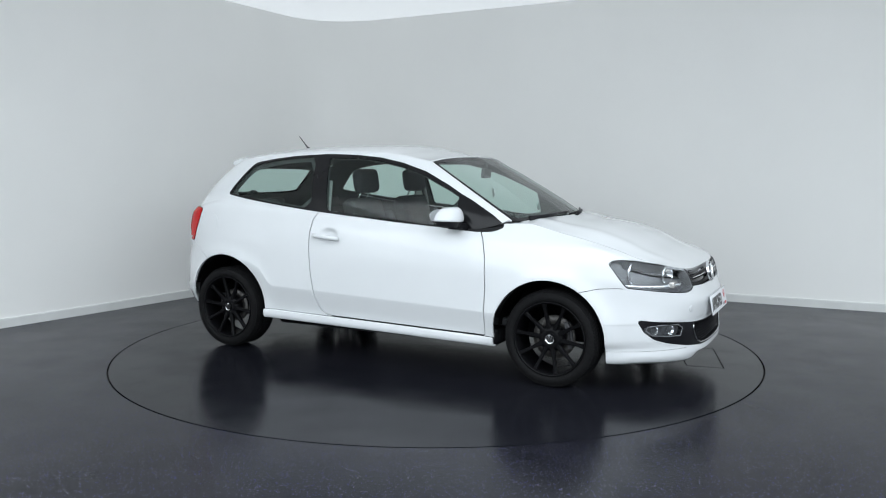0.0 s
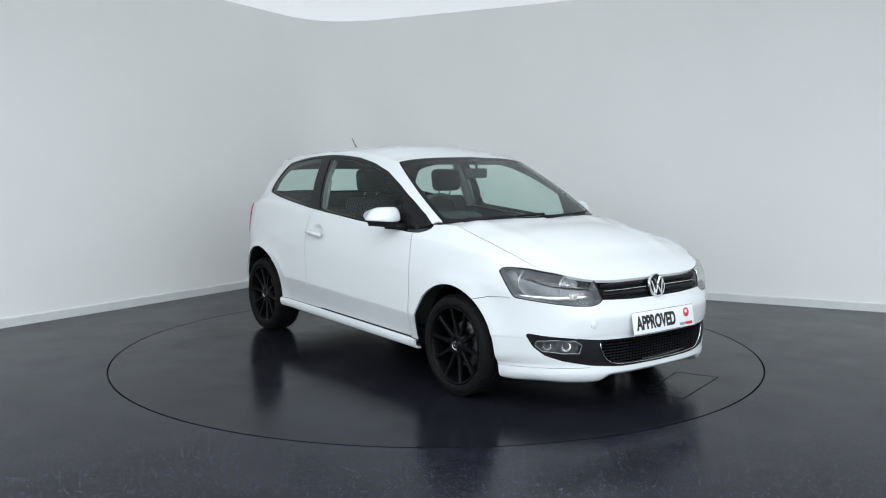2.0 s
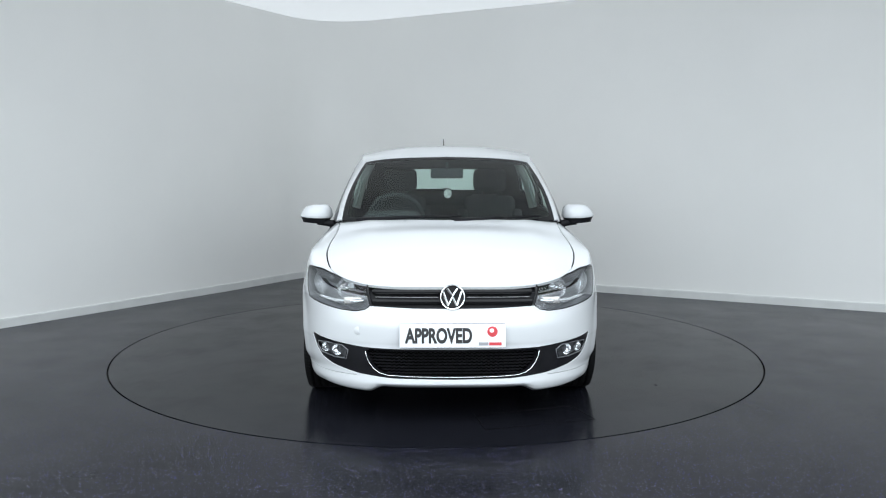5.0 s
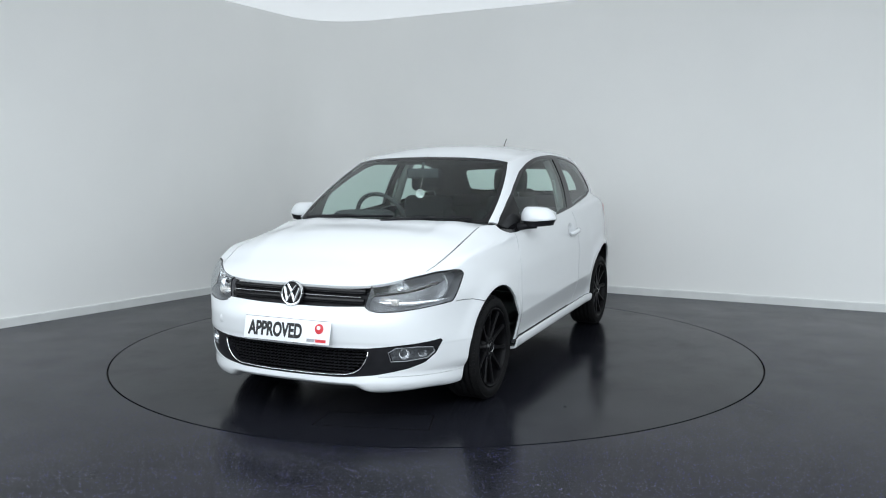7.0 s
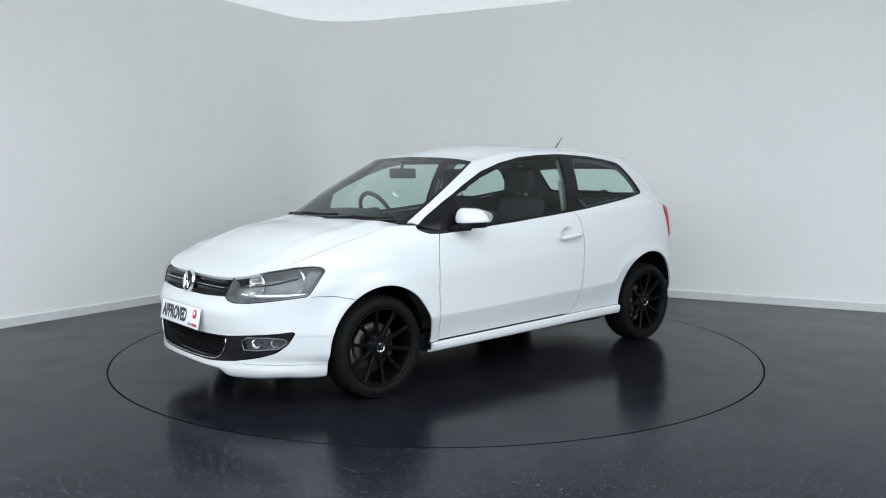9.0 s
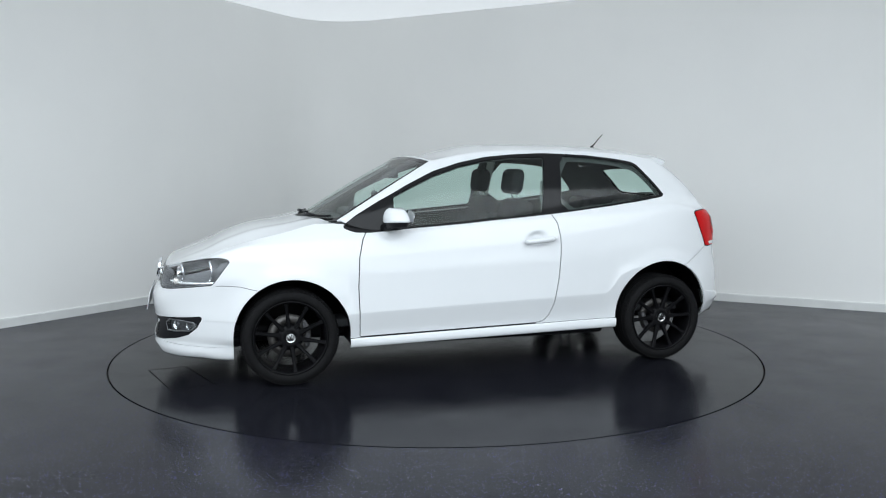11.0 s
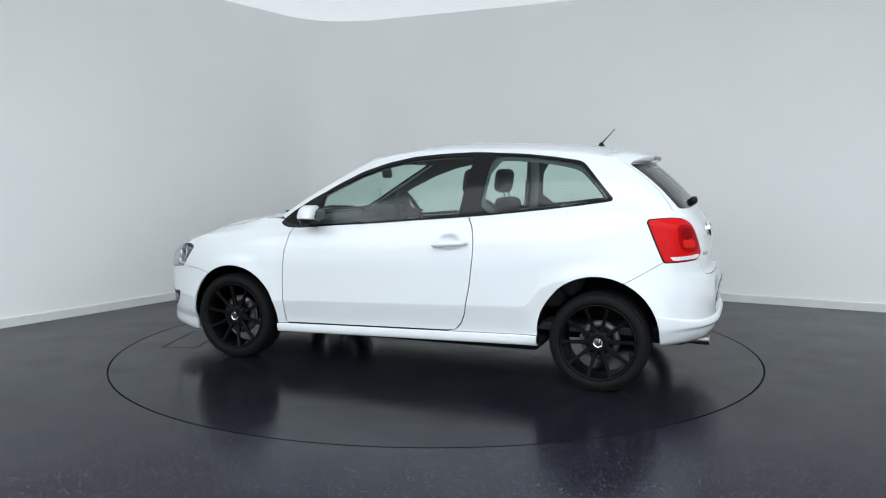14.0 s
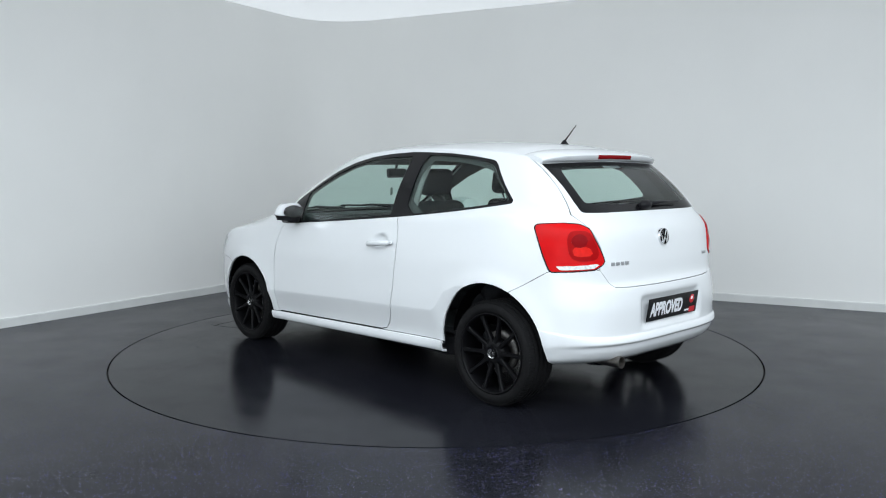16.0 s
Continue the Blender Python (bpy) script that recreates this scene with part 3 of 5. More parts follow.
soup.cut("screen_clear", lambda a: np.maximum(a[:, 3] - 0.183, np.maximum(a[:, 4] - 0.945, 0.055 - a[:, 4])), "green")
rear_win = outline(rounded([(0.0, 0.035), (0.54, 0.035), (0.575, 0.06), (0.553, 0.90), (0.54, 0.94), (0.0, 0.955), (-0.5, 0.9), (-0.5, 0.05)], 0.4, 1))
rear_clear = outline(rounded([(0.50, 0.17), (0.515, 0.30), (0.49, 0.82), (0.43, 0.89), (-0.43, 0.89), (-0.49, 0.82), (-0.515, 0.30), (-0.50, 0.17)], 0.5, 2))
soup.cut("rear_win", lambda a: np.where((a[:, 0] < -1.25) & (a[:, 3] > 0.8), rear_win(a[:, 1], a[:, 4]), 1.0), "green")
soup.cut("rear_clear", lambda a: np.where((a[:, 0] < -1.25) & (a[:, 3] > 0.8), rear_clear(a[:, 1], a[:, 4]), 1.0), "green")
FLAP = outline([(-1.374 + 0.075 * math.cos(k * math.pi / 16), 0.885 + 0.083 * math.sin(k * math.pi / 16)) for k in range(32)])
soup.cut("flap", on_side(FLAP), "shell")
soup.cut("flap_gap", ring(on_side(FLAP), 0.0013), "shell")
soup.cut("low_r", lambda a: np.where(a[:, 0] < -1.3, a[:, 4] - 0.40, 1.0), "shell")
NORMALS = soup.normals()
CO = np.array(soup.v)
# one soft shoulder where the rear quarter meets its pillar
joint = {}
for i in np.nonzero((CO[:, 0] < -0.9) & (CO[:, 1] > 0.3) & (np.abs(CO[:, 4] - 1) < 1e-6) & (CO[:, 2] < 1.2))[0]:
    joint[round(float(CO[i, 0]), 5)] = i
jx = np.array(sorted(joint))
jn = np.array([NORMALS[joint[round(float(x), 5)]] for x in jx])
jn = jn + np.array([0, 0.8, 0.25])
jn /= np.linalg.norm(jn, axis=1)[:, None]
is_green = np.zeros(len(CO), bool)
is_shell = np.zeros(len(CO), bool)
for face, tags in zip(soup.f, soup.tags):
    if "green" in tags:
        is_green[list(face)] = True
    elif "shell" in tags:
        is_shell[list(face)] = True
wgt = np.where(is_green, 1 - CO[:, 4] / 0.22, np.where(is_shell, 1 - (1 - CO[:, 4]) / 0.06, 0))
wgt = smooth(wgt) * smooth((-0.95 - CO[:, 0]) / 0.2) * smooth((CO[:, 1] - 0.55) / 0.08)
tgt = np.stack([np.interp(CO[:, 0], jx, jn[:, k]) for k in range(3)], -1)
NORMALS = NORMALS * (1 - wgt[:, None]) + tgt * wgt[:, None]
NORMALS /= np.linalg.norm(NORMALS, axis=1)[:, None]


def panel_part(name, pick, material, parent, label="", rim=0.012, side=0, lift=0.0, src=None, nrm=None, rim_dir=None):
    """A mesh from the faces whose tags pick accepts. side 0: both halves in one mesh; +1 or -1: the left or right half alone. rim: depth of its folded edge."""
    s, nn = src or soup, NORMALS if nrm is None else nrm
    faces = [f for f, t in zip(s.f, s.tags) if pick(t)]
    verts, norms, polys, index = [], [], [], {}

    def vert(i, sg, deep, tag):
        key = (i, sg, deep, tag)
        if key not in index:
            c, n = np.array(s.v[i][:3]), nn[i]
            c = c + n * lift
            if deep:
                c = c + (np.array(rim_dir) if rim_dir is not None else -n) * deep
            if abs(c[1]) < 1e-4:
                k0 = (i, 0, deep, tag)
                if k0 in index:
                    index[key] = index[k0]
                    return index[key]
                index[k0] = len(verts)
            index[key] = len(verts)
            verts.append((c[0], c[1] * sg, c[2]))
            norms.append((n[0], n[1] * sg, n[2]))
        return index[key]

    rims = []
    for sg in ((1, -1) if side == 0 else (side,)):
        used = {}
        for f in faces:
            p = [vert(i, sg, 0, 0) for i in f]
            polys.append(p if sg > 0 else p[::-1])
            for a, b in zip(f, f[1:] + f[:1]):
                k = tuple(sorted((tuple(np.round(s.v[a][:3], 5)), tuple(np.round(s.v[b][:3], 5)))))
                used.setdefault(k, []).append((a, b))
        if rim:
            for k, es in used.items():
                if len(es) == 1:
                    a, b = es[0]
                    if side == 0 and abs(s.v[a][1]) < 1e-4 and abs(s.v[b][1]) < 1e-4:
                        continue
                    q = [vert(a, sg, 0, 1), vert(b, sg, 0, 1), vert(b, sg, rim, 1), vert(a, sg, rim, 1)]
                    rims.append(q[::-1] if sg > 0 else q)
    me = bpy.data.meshes.new(name)
    clean = []
    for p in polys + rims:
        p = [v for k, v in enumerate(p) if v != p[k - 1]]
        if len(set(p)) == len(p) and len(p) > 2:
            clean.append(p)
    me.from_pydata(verts, [], clean)
    me.materials.append(material)
    me.polygons.foreach_set("use_smooth", [True] * len(me.polygons))
    n_rim = sum(1 for _ in rims)
    if not n_rim:
        me.normals_split_custom_set_from_vertices(norms)
    else:
        loops = []
        for k, poly in enumerate(me.polygons):
            if k >= len(me.polygons) - n_rim:
                loops += [tuple(poly.normal)] * poly.loop_total
            else:
                loops += [norms[i] for i in poly.vertices]
        me.normals_split_custom_set(loops)
    ob = new(name, me)
    ob.parent = parent
    return tagged(ob, label)


car = thing("car", "white three-door hatchback with black alloy wheels on the turntable", "car")
PIVOT = pose(-0.0933, 0.0666, 0)
GAPS = {"headlight_gap", "tail_gap", "gap_f", "gap_r", "gap_s"}


def is_body(t):
    if t & {"arch", "headlight", "tail", "upper", "lower", "dlo", "screen", "rear_win", "headlight_gap", "tail_gap"}:
        return False
    if t & {"bumper_f", "gap_f", "bumper_r", "gap_r", "sill", "gap_s"} and "shell" in t:
        return False
    if t & {"door", "gap_d"}:
        return False
    if t & {"hatch", "gap_h"} and "roof" not in t:
        return False
    return True


body = panel_part("body", is_body, PAINT, car, "glossy white painted body shell")
bumper_f = panel_part("front_bumper", lambda t: "shell" in t and "bumper_f" in t and not t & {"arch", "headlight", "headlight_gap", "upper", "lower", "gap_f", "gap_lip"}, PAINT, car, "white front bumper with a lower lip")
bumper_r = panel_part("rear_bumper", lambda t: "shell" in t and "bumper_r" in t and not t & {"arch", "tail", "tail_gap", "gap_r"}, PAINT, car, "white rear bumper with a plate recess")
tailgate = panel_part("tailgate", lambda t: "hatch" in t and "roof" not in t and not t & {"gap_h", "tail", "tail_gap", "rear_win", "gap_r"} and not ("bumper_r" in t and "shell" in t), PAINT, car, "white tailgate")
for sd in (1, -1):
    panel_part("side_sill", lambda t: "shell" in t and "sill" in t and not t & {"arch", "gap_s"}, PAINT, car, "white moulded side sill", side=sd)
    door = panel_part("door", lambda t: "shell" in t and "door" in t and not t & {"gap_d", "dlo", "sill", "gap_s"}, PAINT, car, "white front door", side=sd)
    panel_part("window_frame", lambda t: "dlo" in t and not t & {"glass_f", "glass_r"}, GLOSSB, car, "black window surround and pillar", side=sd, rim=0.010)
    panel_part("door_window", lambda t: "dlo" in t and "glass_f" in t, GLASS, car, "green-tinted door window", side=sd, rim=0, lift=-0.004)
    panel_part("quarter_window", lambda t: "dlo" in t and "glass_r" in t, GLASS, car, "green-tinted rear side window", side=sd, rim=0, lift=-0.003)
panel_part("windscreen_border", lambda t: "green" in t and "screen" in t and "screen_clear" not in t, GLOSSB, car, "black printed edge of the windscreen", rim=0.004, lift=-0.003)
panel_part("windscreen", lambda t: "green" in t and "screen_clear" in t, GLASS, car, "green-tinted windscreen", rim=0, lift=-0.003)
panel_part("rear_window_border", lambda t: "green" in t and "rear_win" in t and "rear_clear" not in t, GLOSSB, tailgate, "black printed edge of the rear window", rim=0.004, lift=-0.003)
panel_part("rear_window", lambda t: "green" in t and "rear_clear" in t, GLASS, tailgate, "green-tinted rear window", rim=0, lift=-0.003)

panel_part("fuel_flap", lambda t: "flap" in t and "flap_gap" not in t and is_body(t), PAINT, car, "white round-cornered fuel filler flap", side=-1, rim=0.002, lift=0.002)

# bonnet, with the black scuttle behind it
top = S[-1]
hood = Soup().add_grid(bonnet(top[top[:, 0] > 0.9])[:, 48:], "hood", False)
hood.cut("scuttle", lambda a: a[:, 0] - (1.088 - 0.34 * a[:, 1] ** 2 / (0.66 * 0.66) * 0.42))
edge_y = top[:, :2][top[:, 0] > 0.9]
hood.cut("inside", lambda a: a[:, 1] - np.interp(a[:, 0], edge_y[::-1, 0], edge_y[::-1, 1]) + np.where(a[:, 0] < 1.72, 0.008, 0.003))
HN = hood.normals()
HN[HN[:, 2] < 0] *= -1
panel_part("bonnet", lambda t: "scuttle" not in t and "inside" in t, PAINT, car, "white bonnet", src=hood, nrm=HN, rim=0.014)
panel_part("scuttle_panel", lambda t: "scuttle" in t and "inside" in t, BLACK, car, "black plastic scuttle under the windscreen", src=hood, nrm=HN, rim=0.01, lift=-0.012)
panel_part("bonnet_seal", lambda t: True, GAP, car, "dark seal under the bonnet edge", src=hood, nrm=HN, rim=0, lift=-0.006)

# dark inner skins behind the joints, and the light headlining inside the pillars
panel_part("inner_skin", lambda t: "shell" in t and not t & {"arch", "dlo", "headlight", "lower", "upper", "low_r"}, CABIN, car, "dark inner lining", rim=0, lift=-0.020)
panel_part("headlining", lambda t: ("roof" in t or "green" in t) and not t & {"glass_f", "trim_r", "screen", "rear_clear", "shell"}, LINER, car, "grey headlining and pillar trim", rim=0, lift=-0.026)

# ---- headlights ----
HOUSING = plain("headlight_housing", (0.18, 0.182, 0.19), 0.34, metal=0.35, vary=0.15, scale=25)
REFLECTOR = plain("bright_reflector", (0.86, 0.87, 0.89), 0.24, metal=0.85, vary=0.18, scale=45)
for sd in (1, -1):
    unit = panel_part("headlight", lambda t: "headlight" in t and "headlight_gap" not in t, HOUSING, car, "grey headlight housing under a clear lens", side=sd, rim=0, lift=-0.066)
    panel_part("bezel", lambda t: "headlight_gap" in t, BLACK, unit, side=sd, rim=0.006, lift=-0.002)
    panel_part("shroud", lambda t: "headlight_gap" in t, HOUSING, unit, side=sd, rim=0.062, lift=-0.006)
    panel_part("lens", lambda t: "headlight" in t and "headlight_gap" not in t, LENS, unit, "clear headlight lens", side=sd, rim=0)

    def lamp(name, x, y, z, r, ax, ay, depth, label):
        bm = bmesh.new()
        prof = [(r * 1.06, 0.0), (r, 0.006), (r * 0.93, -0.006), (r * 0.75, -depth * 0.55), (r * 0.42, -depth * 0.9), (0.0005, -depth)]
        way = Vector((ax, ay * sd, 0)).normalized()
        m = Matrix.Translation((x, y * sd, z)) @ Vector((0, 1, 0)).rotation_difference(way).to_matrix().to_4x4()
        lathe(bm, prof, 36, m)
        part(name, bm, REFLECTOR, unit, label)
        bm = bmesh.new()
        lathe(bm, [(0.0005, 0.0), (r * 0.16, -0.002), (r * 0.20, -depth * 0.4), (r * 0.2, -depth)], 20, m)
        part("bulb", bm, CHROME, unit)

    lamp("reflector", 1.704, 0.664, 0.688, 0.068, 0.85, 0.45, 0.050, "chrome main reflector")
    lamp("reflector", 1.850, 0.540, 0.672, 0.050, 0.92, 0.33, 0.035, "chrome inner reflector")
    bm = bmesh.new()
    pts = [(1.640, 0.752, 0.622), (1.74, 0.688, 0.612), (1.84, 0.60, 0.606), (1.912, 0.50, 0.612), (1.93, 0.45, 0.622)]
    tube(bm, [(x - 0.012, (y - 0.012) * sd, z) for x, y, z in pts], [0.006, 0.010, 0.013, 0.012, 0.004], 10)
    part("lower_strip", bm, REFLECTOR, unit, "silver lower strip")
    bm = bmesh.new()
    add_box(bm, 1.862, 1.893, min(0.455 * sd, 0.550 * sd), max(0.455 * sd, 0.550 * sd), 0.598, 0.634, 0.008)
    part("indicator", bm, plain("amber_grey_reflector", (0.74, 0.70, 0.66), 0.25, metal=0.6, vary=0.3, scale=80), unit, "pale amber indicator bowl")

# ---- tail lamps ----
for sd in (1, -1):
    unit = panel_part("tail_lamp", lambda t: "tail" in t and "tail_gap" not in t, REDLENS, car, "bright red tail lamp", side=sd, rim=0.02, lift=0.004)
tails = [o for o in car.children if o.name.startswith("tail_lamp")]
tail_soup = Soup()
tail_soup.v, tail_soup.f, tail_soup.tags = list(soup.v), [f for f, t in zip(soup.f, soup.tags) if "tail" in t and "tail_gap" not in t], [frozenset(["t"])] * sum(1 for t in soup.tags if "tail" in t and "tail_gap" not in t)
REV = outline(wrapped([(-1.62, 0.705, 0.768), (-1.60, 0.715, 0.788), (-1.68, 0.64, 0.792), (-1.735, 0.56, 0.799), (-1.74, 0.545, 0.790), (-1.728, 0.580, 0.775)], rear_s))
ROUND = outline([(0.553 + 0.030 * math.cos(k * math.pi / 12), 0.915 + 0.034 * math.sin(k * math.pi / 12)) for k in range(24)])
SQUARE = outline(rounded([(0.602, 0.968), (0.505, 0.962), (0.468, 0.815), (0.588, 0.812)], 0.4, 2))
CORE = outline(rounded([(0.582, 0.885), (0.515, 0.885), (0.500, 0.838), (0.572, 0.836)], 0.4, 1))
wrap = lambda fn: (lambda a: fn(rear_s(a[:, 0], a[:, 1]), a[:, 2]))
tail_soup.cut("rev", wrap(REV))
tail_soup.cut("round", wrap(ROUND))
tail_soup.cut("square", wrap(SQUARE))
tail_soup.cut("core", wrap(CORE))
TN = tail_soup.normals()
for sd, unit in zip((1, -1), tails):
    panel_part("reversing_lamp", lambda t: "rev" in t, plain("frosted_clear_lens", (0.62, 0.63, 0.62), 0.15, vary=0.25, scale=90), unit, "clear reversing lamp strip", side=sd, rim=0.004, lift=0.0075, src=tail_soup, nrm=TN)
    panel_part("brake_lamp", lambda t: "square" in t and not t & {"round", "core"}, FIELD, unit, "darker red lamp field", side=sd, rim=0.003, lift=0.006, src=tail_soup, nrm=TN)
    panel_part("stop_lamp", lambda t: "core" in t and "round" not in t, CORE_RED, unit, "bright red inner lamp", side=sd, rim=0.003, lift=0.0085, src=tail_soup, nrm=TN)
    panel_part("lamp_bowl", lambda t: "round" in t, DARKRED, unit, "deep red round lamp bowl", side=sd, rim=0.003, lift=0.008, src=tail_soup, nrm=TN)
for sd, unit in zip((1, -1), tails):
    panel_part("lamp_seal", lambda t: "tail_gap" in t, BLACK, unit, "black seal round the tail lamp", side=sd, rim=0.01, lift=-0.002)

# ---- grilles ----
upper = panel_part("upper_grille", lambda t: "upper" in t and not t & {"headlight", "headlight_gap"}, BLACK, car, "black upper grille", rim=0, lift=-0.035)


def skin_x(y, z):
    """How far forward the bumper's skin lies at y, z."""
    half = S[:, :NU_C]
    col = np.array([[np.interp(z, half[:, c, 2], half[:, c, 0]), np.interp(z, half[:, c, 2], half[:, c, 1])] for c in range(0, NU_C, 2)])
    return float(np.interp(abs(y), col[:, 1], col[:, 0]))


def bar(name, y0, y1, zfun, depth, high, setback, material, parent, label="", n=24):
    """A bar that follows the bumper's curve from y0 to y1."""
    bm = bmesh.new()
    rings = []
    for k in range(n + 1):
        y = y0 + (y1 - y0) * k / n
        z = zfun(y)
        x = skin_x(y, z) - setback
        h = high / 2
        rings.append([bm.verts.new((x + a, y, z + b)) for a, b in ((0, -h * 0.5), (0.002, 0), (0, h * 0.5), (-0.004, h), (-depth, h), (-depth, -h), (-0.004, -h))])
    for a, b in zip(rings, rings[1:]):
        for i in range(7):
            bm.faces.new((a[i], a[(i + 1) % 7], b[(i + 1) % 7], b[i]))
    bm.faces.new(rings[0])
    bm.faces.new(rings[-1][::-1])
    bmesh.ops.recalc_face_normals(bm, faces=bm.faces)
    return part(name, bm, material, parent, label)


bar("slat", -0.40, 0.40, lambda y: 0.668, 0.02, 0.024, 0.010, GLOSSB, upper, "gloss black slat")
bar("slat", -0.40, 0.40, lambda y: 0.622, 0.02, 0.024, 0.008, GLOSSB, upper, "gloss black slat")
for s0, s1 in ((0.070, 0.385), (-0.385, -0.070)):
    bar("chrome_strip", s0, s1, lambda y: 0.645, 0.012, 0.006, 0.003, CHROME, upper, "thin chrome strip")
lower = panel_part("lower_grille", lambda t: "lower" in t and "inner" not in t and "fog" not in t, BLACK, bumper_f, "matt black lower bumper insert", rim=0.03, lift=-0.004)
panel_part("grille_backing", lambda t: "inner" in t, GAP, lower, "dark grille opening", rim=0, lift=-0.05)
for k in range(8):
    z = 0.268 + k * 0.0155
    w = 0.33 + 0.09 * min(1, k / 4)
    bar("grille_bar", -w, w, lambda y, z=z: z + 0.002 * math.cos(y * 260), 0.012, 0.006, 0.018, BLACK, lower, n=120)
pts = [(0.434, 0.378), (0.430, 0.35), (0.415, 0.318), (0.392, 0.288), (0.36, 0.268), (0.32, 0.259), (0.22, 0.2545), (0.11, 0.2525), (0.0, 0.252)]
pts += [(-a, b) for a, b in pts[-2::-1]]
bm = bmesh.new()
tube(bm, [(skin_x(y, z) + 0.001, y, z) for y, z in pts], 0.0026, 8)
part("chrome_trim", bm, CHROME, lower, "thin chrome trim round the grille")
for sd in (1, -1):
    fog = panel_part("fog_lamp", lambda t: "fog" in t, plain("fog_lamp_bowl", (0.13, 0.132, 0.14), 0.3, metal=0.5, vary=0.4, scale=70), bumper_f, "fog lamp in the black insert", side=sd, rim=0, lift=-0.028)
    panel_part("fog_lens", lambda t: "fog" in t, LENS, fog, "clear fog lamp lens", side=sd, rim=0.02, lift=-0.006)
    bm = bmesh.new()
    rim_pts = [(skin_x(y, z) - 0.004, y * sd, z) for x, y, z in FOG + FOG[:2]]
    tube(bm, rim_pts, 0.0030, 8)
    part("fog_bezel", bm, plain("satin_silver", (0.22, 0.225, 0.24), 0.35, metal=0.6), fog, "satin silver bezel")
    for x, y, r in ((1.868, 0.575, 0.028), (1.795, 0.642, 0.024)):
        bm = bmesh.new()
        m = Matrix.Translation((x + 0.016, (y + 0.010) * sd, 0.362)) @ Vector((0, 1, 0)).rotation_difference(Vector((0.9, 0.45 * sd, 0)).normalized()).to_matrix().to_4x4()
        lathe(bm, [(r, 0.004), (r * 0.8, -0.010), (r * 0.3, -0.018), (0.0005, -0.012)], 24, m)
        part("fog_reflector", bm, REFLECTOR, fog)

# ---- badges, plates and small trim ----
def roundel(parent, x, y, z, r, tilt, face, name="badge", dark=GLOSSB):
    """A chrome ring over a dark disc with two plain chrome chevrons."""
    m = pose(x, y, z, 0, 0, 0) @ pose(0, 0, 0, 0, tilt, 0) @ pose(0, 0, 0, 0, 0, -90 * face)
    bm = bmesh.new()
    lathe(bm, [(0.0005, 0.006), (r * 0.9, 0.004), (r * 0.95, -0.004)], 40, m)
    ob = part(name, bm, dark, parent, "round chrome-rimmed badge")
    bm = bmesh.new()
    lathe(bm, [(r * 0.86, 0.003), (r * 0.88, 0.010), (r * 0.96, 0.011), (r, 0.003), (r, -0.004)], 40, m)
    part("badge_ring", bm, CHROME, ob)
    for pts in (((-0.42, 0.66), (0.0, 0.06), (0.42, 0.66)), ((-0.72, 0.42), (-0.34, -0.70), (0.0, -0.02), (0.34, -0.70), (0.72, 0.42))):
        bm = bmesh.new()
        for (a, b), (c, d) in zip(pts, pts[1:]):
            tube(bm, [(a * r, 0.009, b * r), (c * r, 0.009, d * r)], r * 0.105, 6)
        bmesh.ops.transform(bm, matrix=m, verts=bm.verts)
        part("badge_stroke", bm, CHROME, ob)
    return ob


roundel(car, skin_x(0, 0.648) + 0.010, 0, 0.648, 0.064, -12, 1)
roundel(tailgate, float(np.interp(0.908, S[:, -1, 2], S[:, -1, 0])) - 0.004, 0, 0.908, 0.048, 8, -1)


def words(text, size, stretch, m, material, parent, bold=0.010):
    cu = bpy.data.curves.new("lettering", "FONT")
    cu.body, cu.size, cu.align_x, cu.align_y, cu.extrude, cu.offset = text, size, "CENTER", "CENTER", 0.0006, bold * size
    tmp = bpy.data.objects.new("lettering", cu)
    scene.collection.objects.link(tmp)
    dg = bpy.context.evaluated_depsgraph_get()
    me = bpy.data.meshes.new_from_object(tmp.evaluated_get(dg))
    bpy.data.objects.remove(tmp)
    co = np.array([v.co for v in me.vertices])
    lo, hi = co.min(0), co.max(0)
    me.transform(m @ Matrix.Diagonal((stretch / (hi[0] - lo[0]), size / (hi[1] - lo[1]), 1, 1)) @ Matrix.Translation((-(lo[0] + hi[0]) / 2, -(lo[1] + hi[1]) / 2, 0)))
    me.materials.clear()
    me.materials.append(material)
    ob = new("lettering", me)
    ob.parent = parent
    return ob


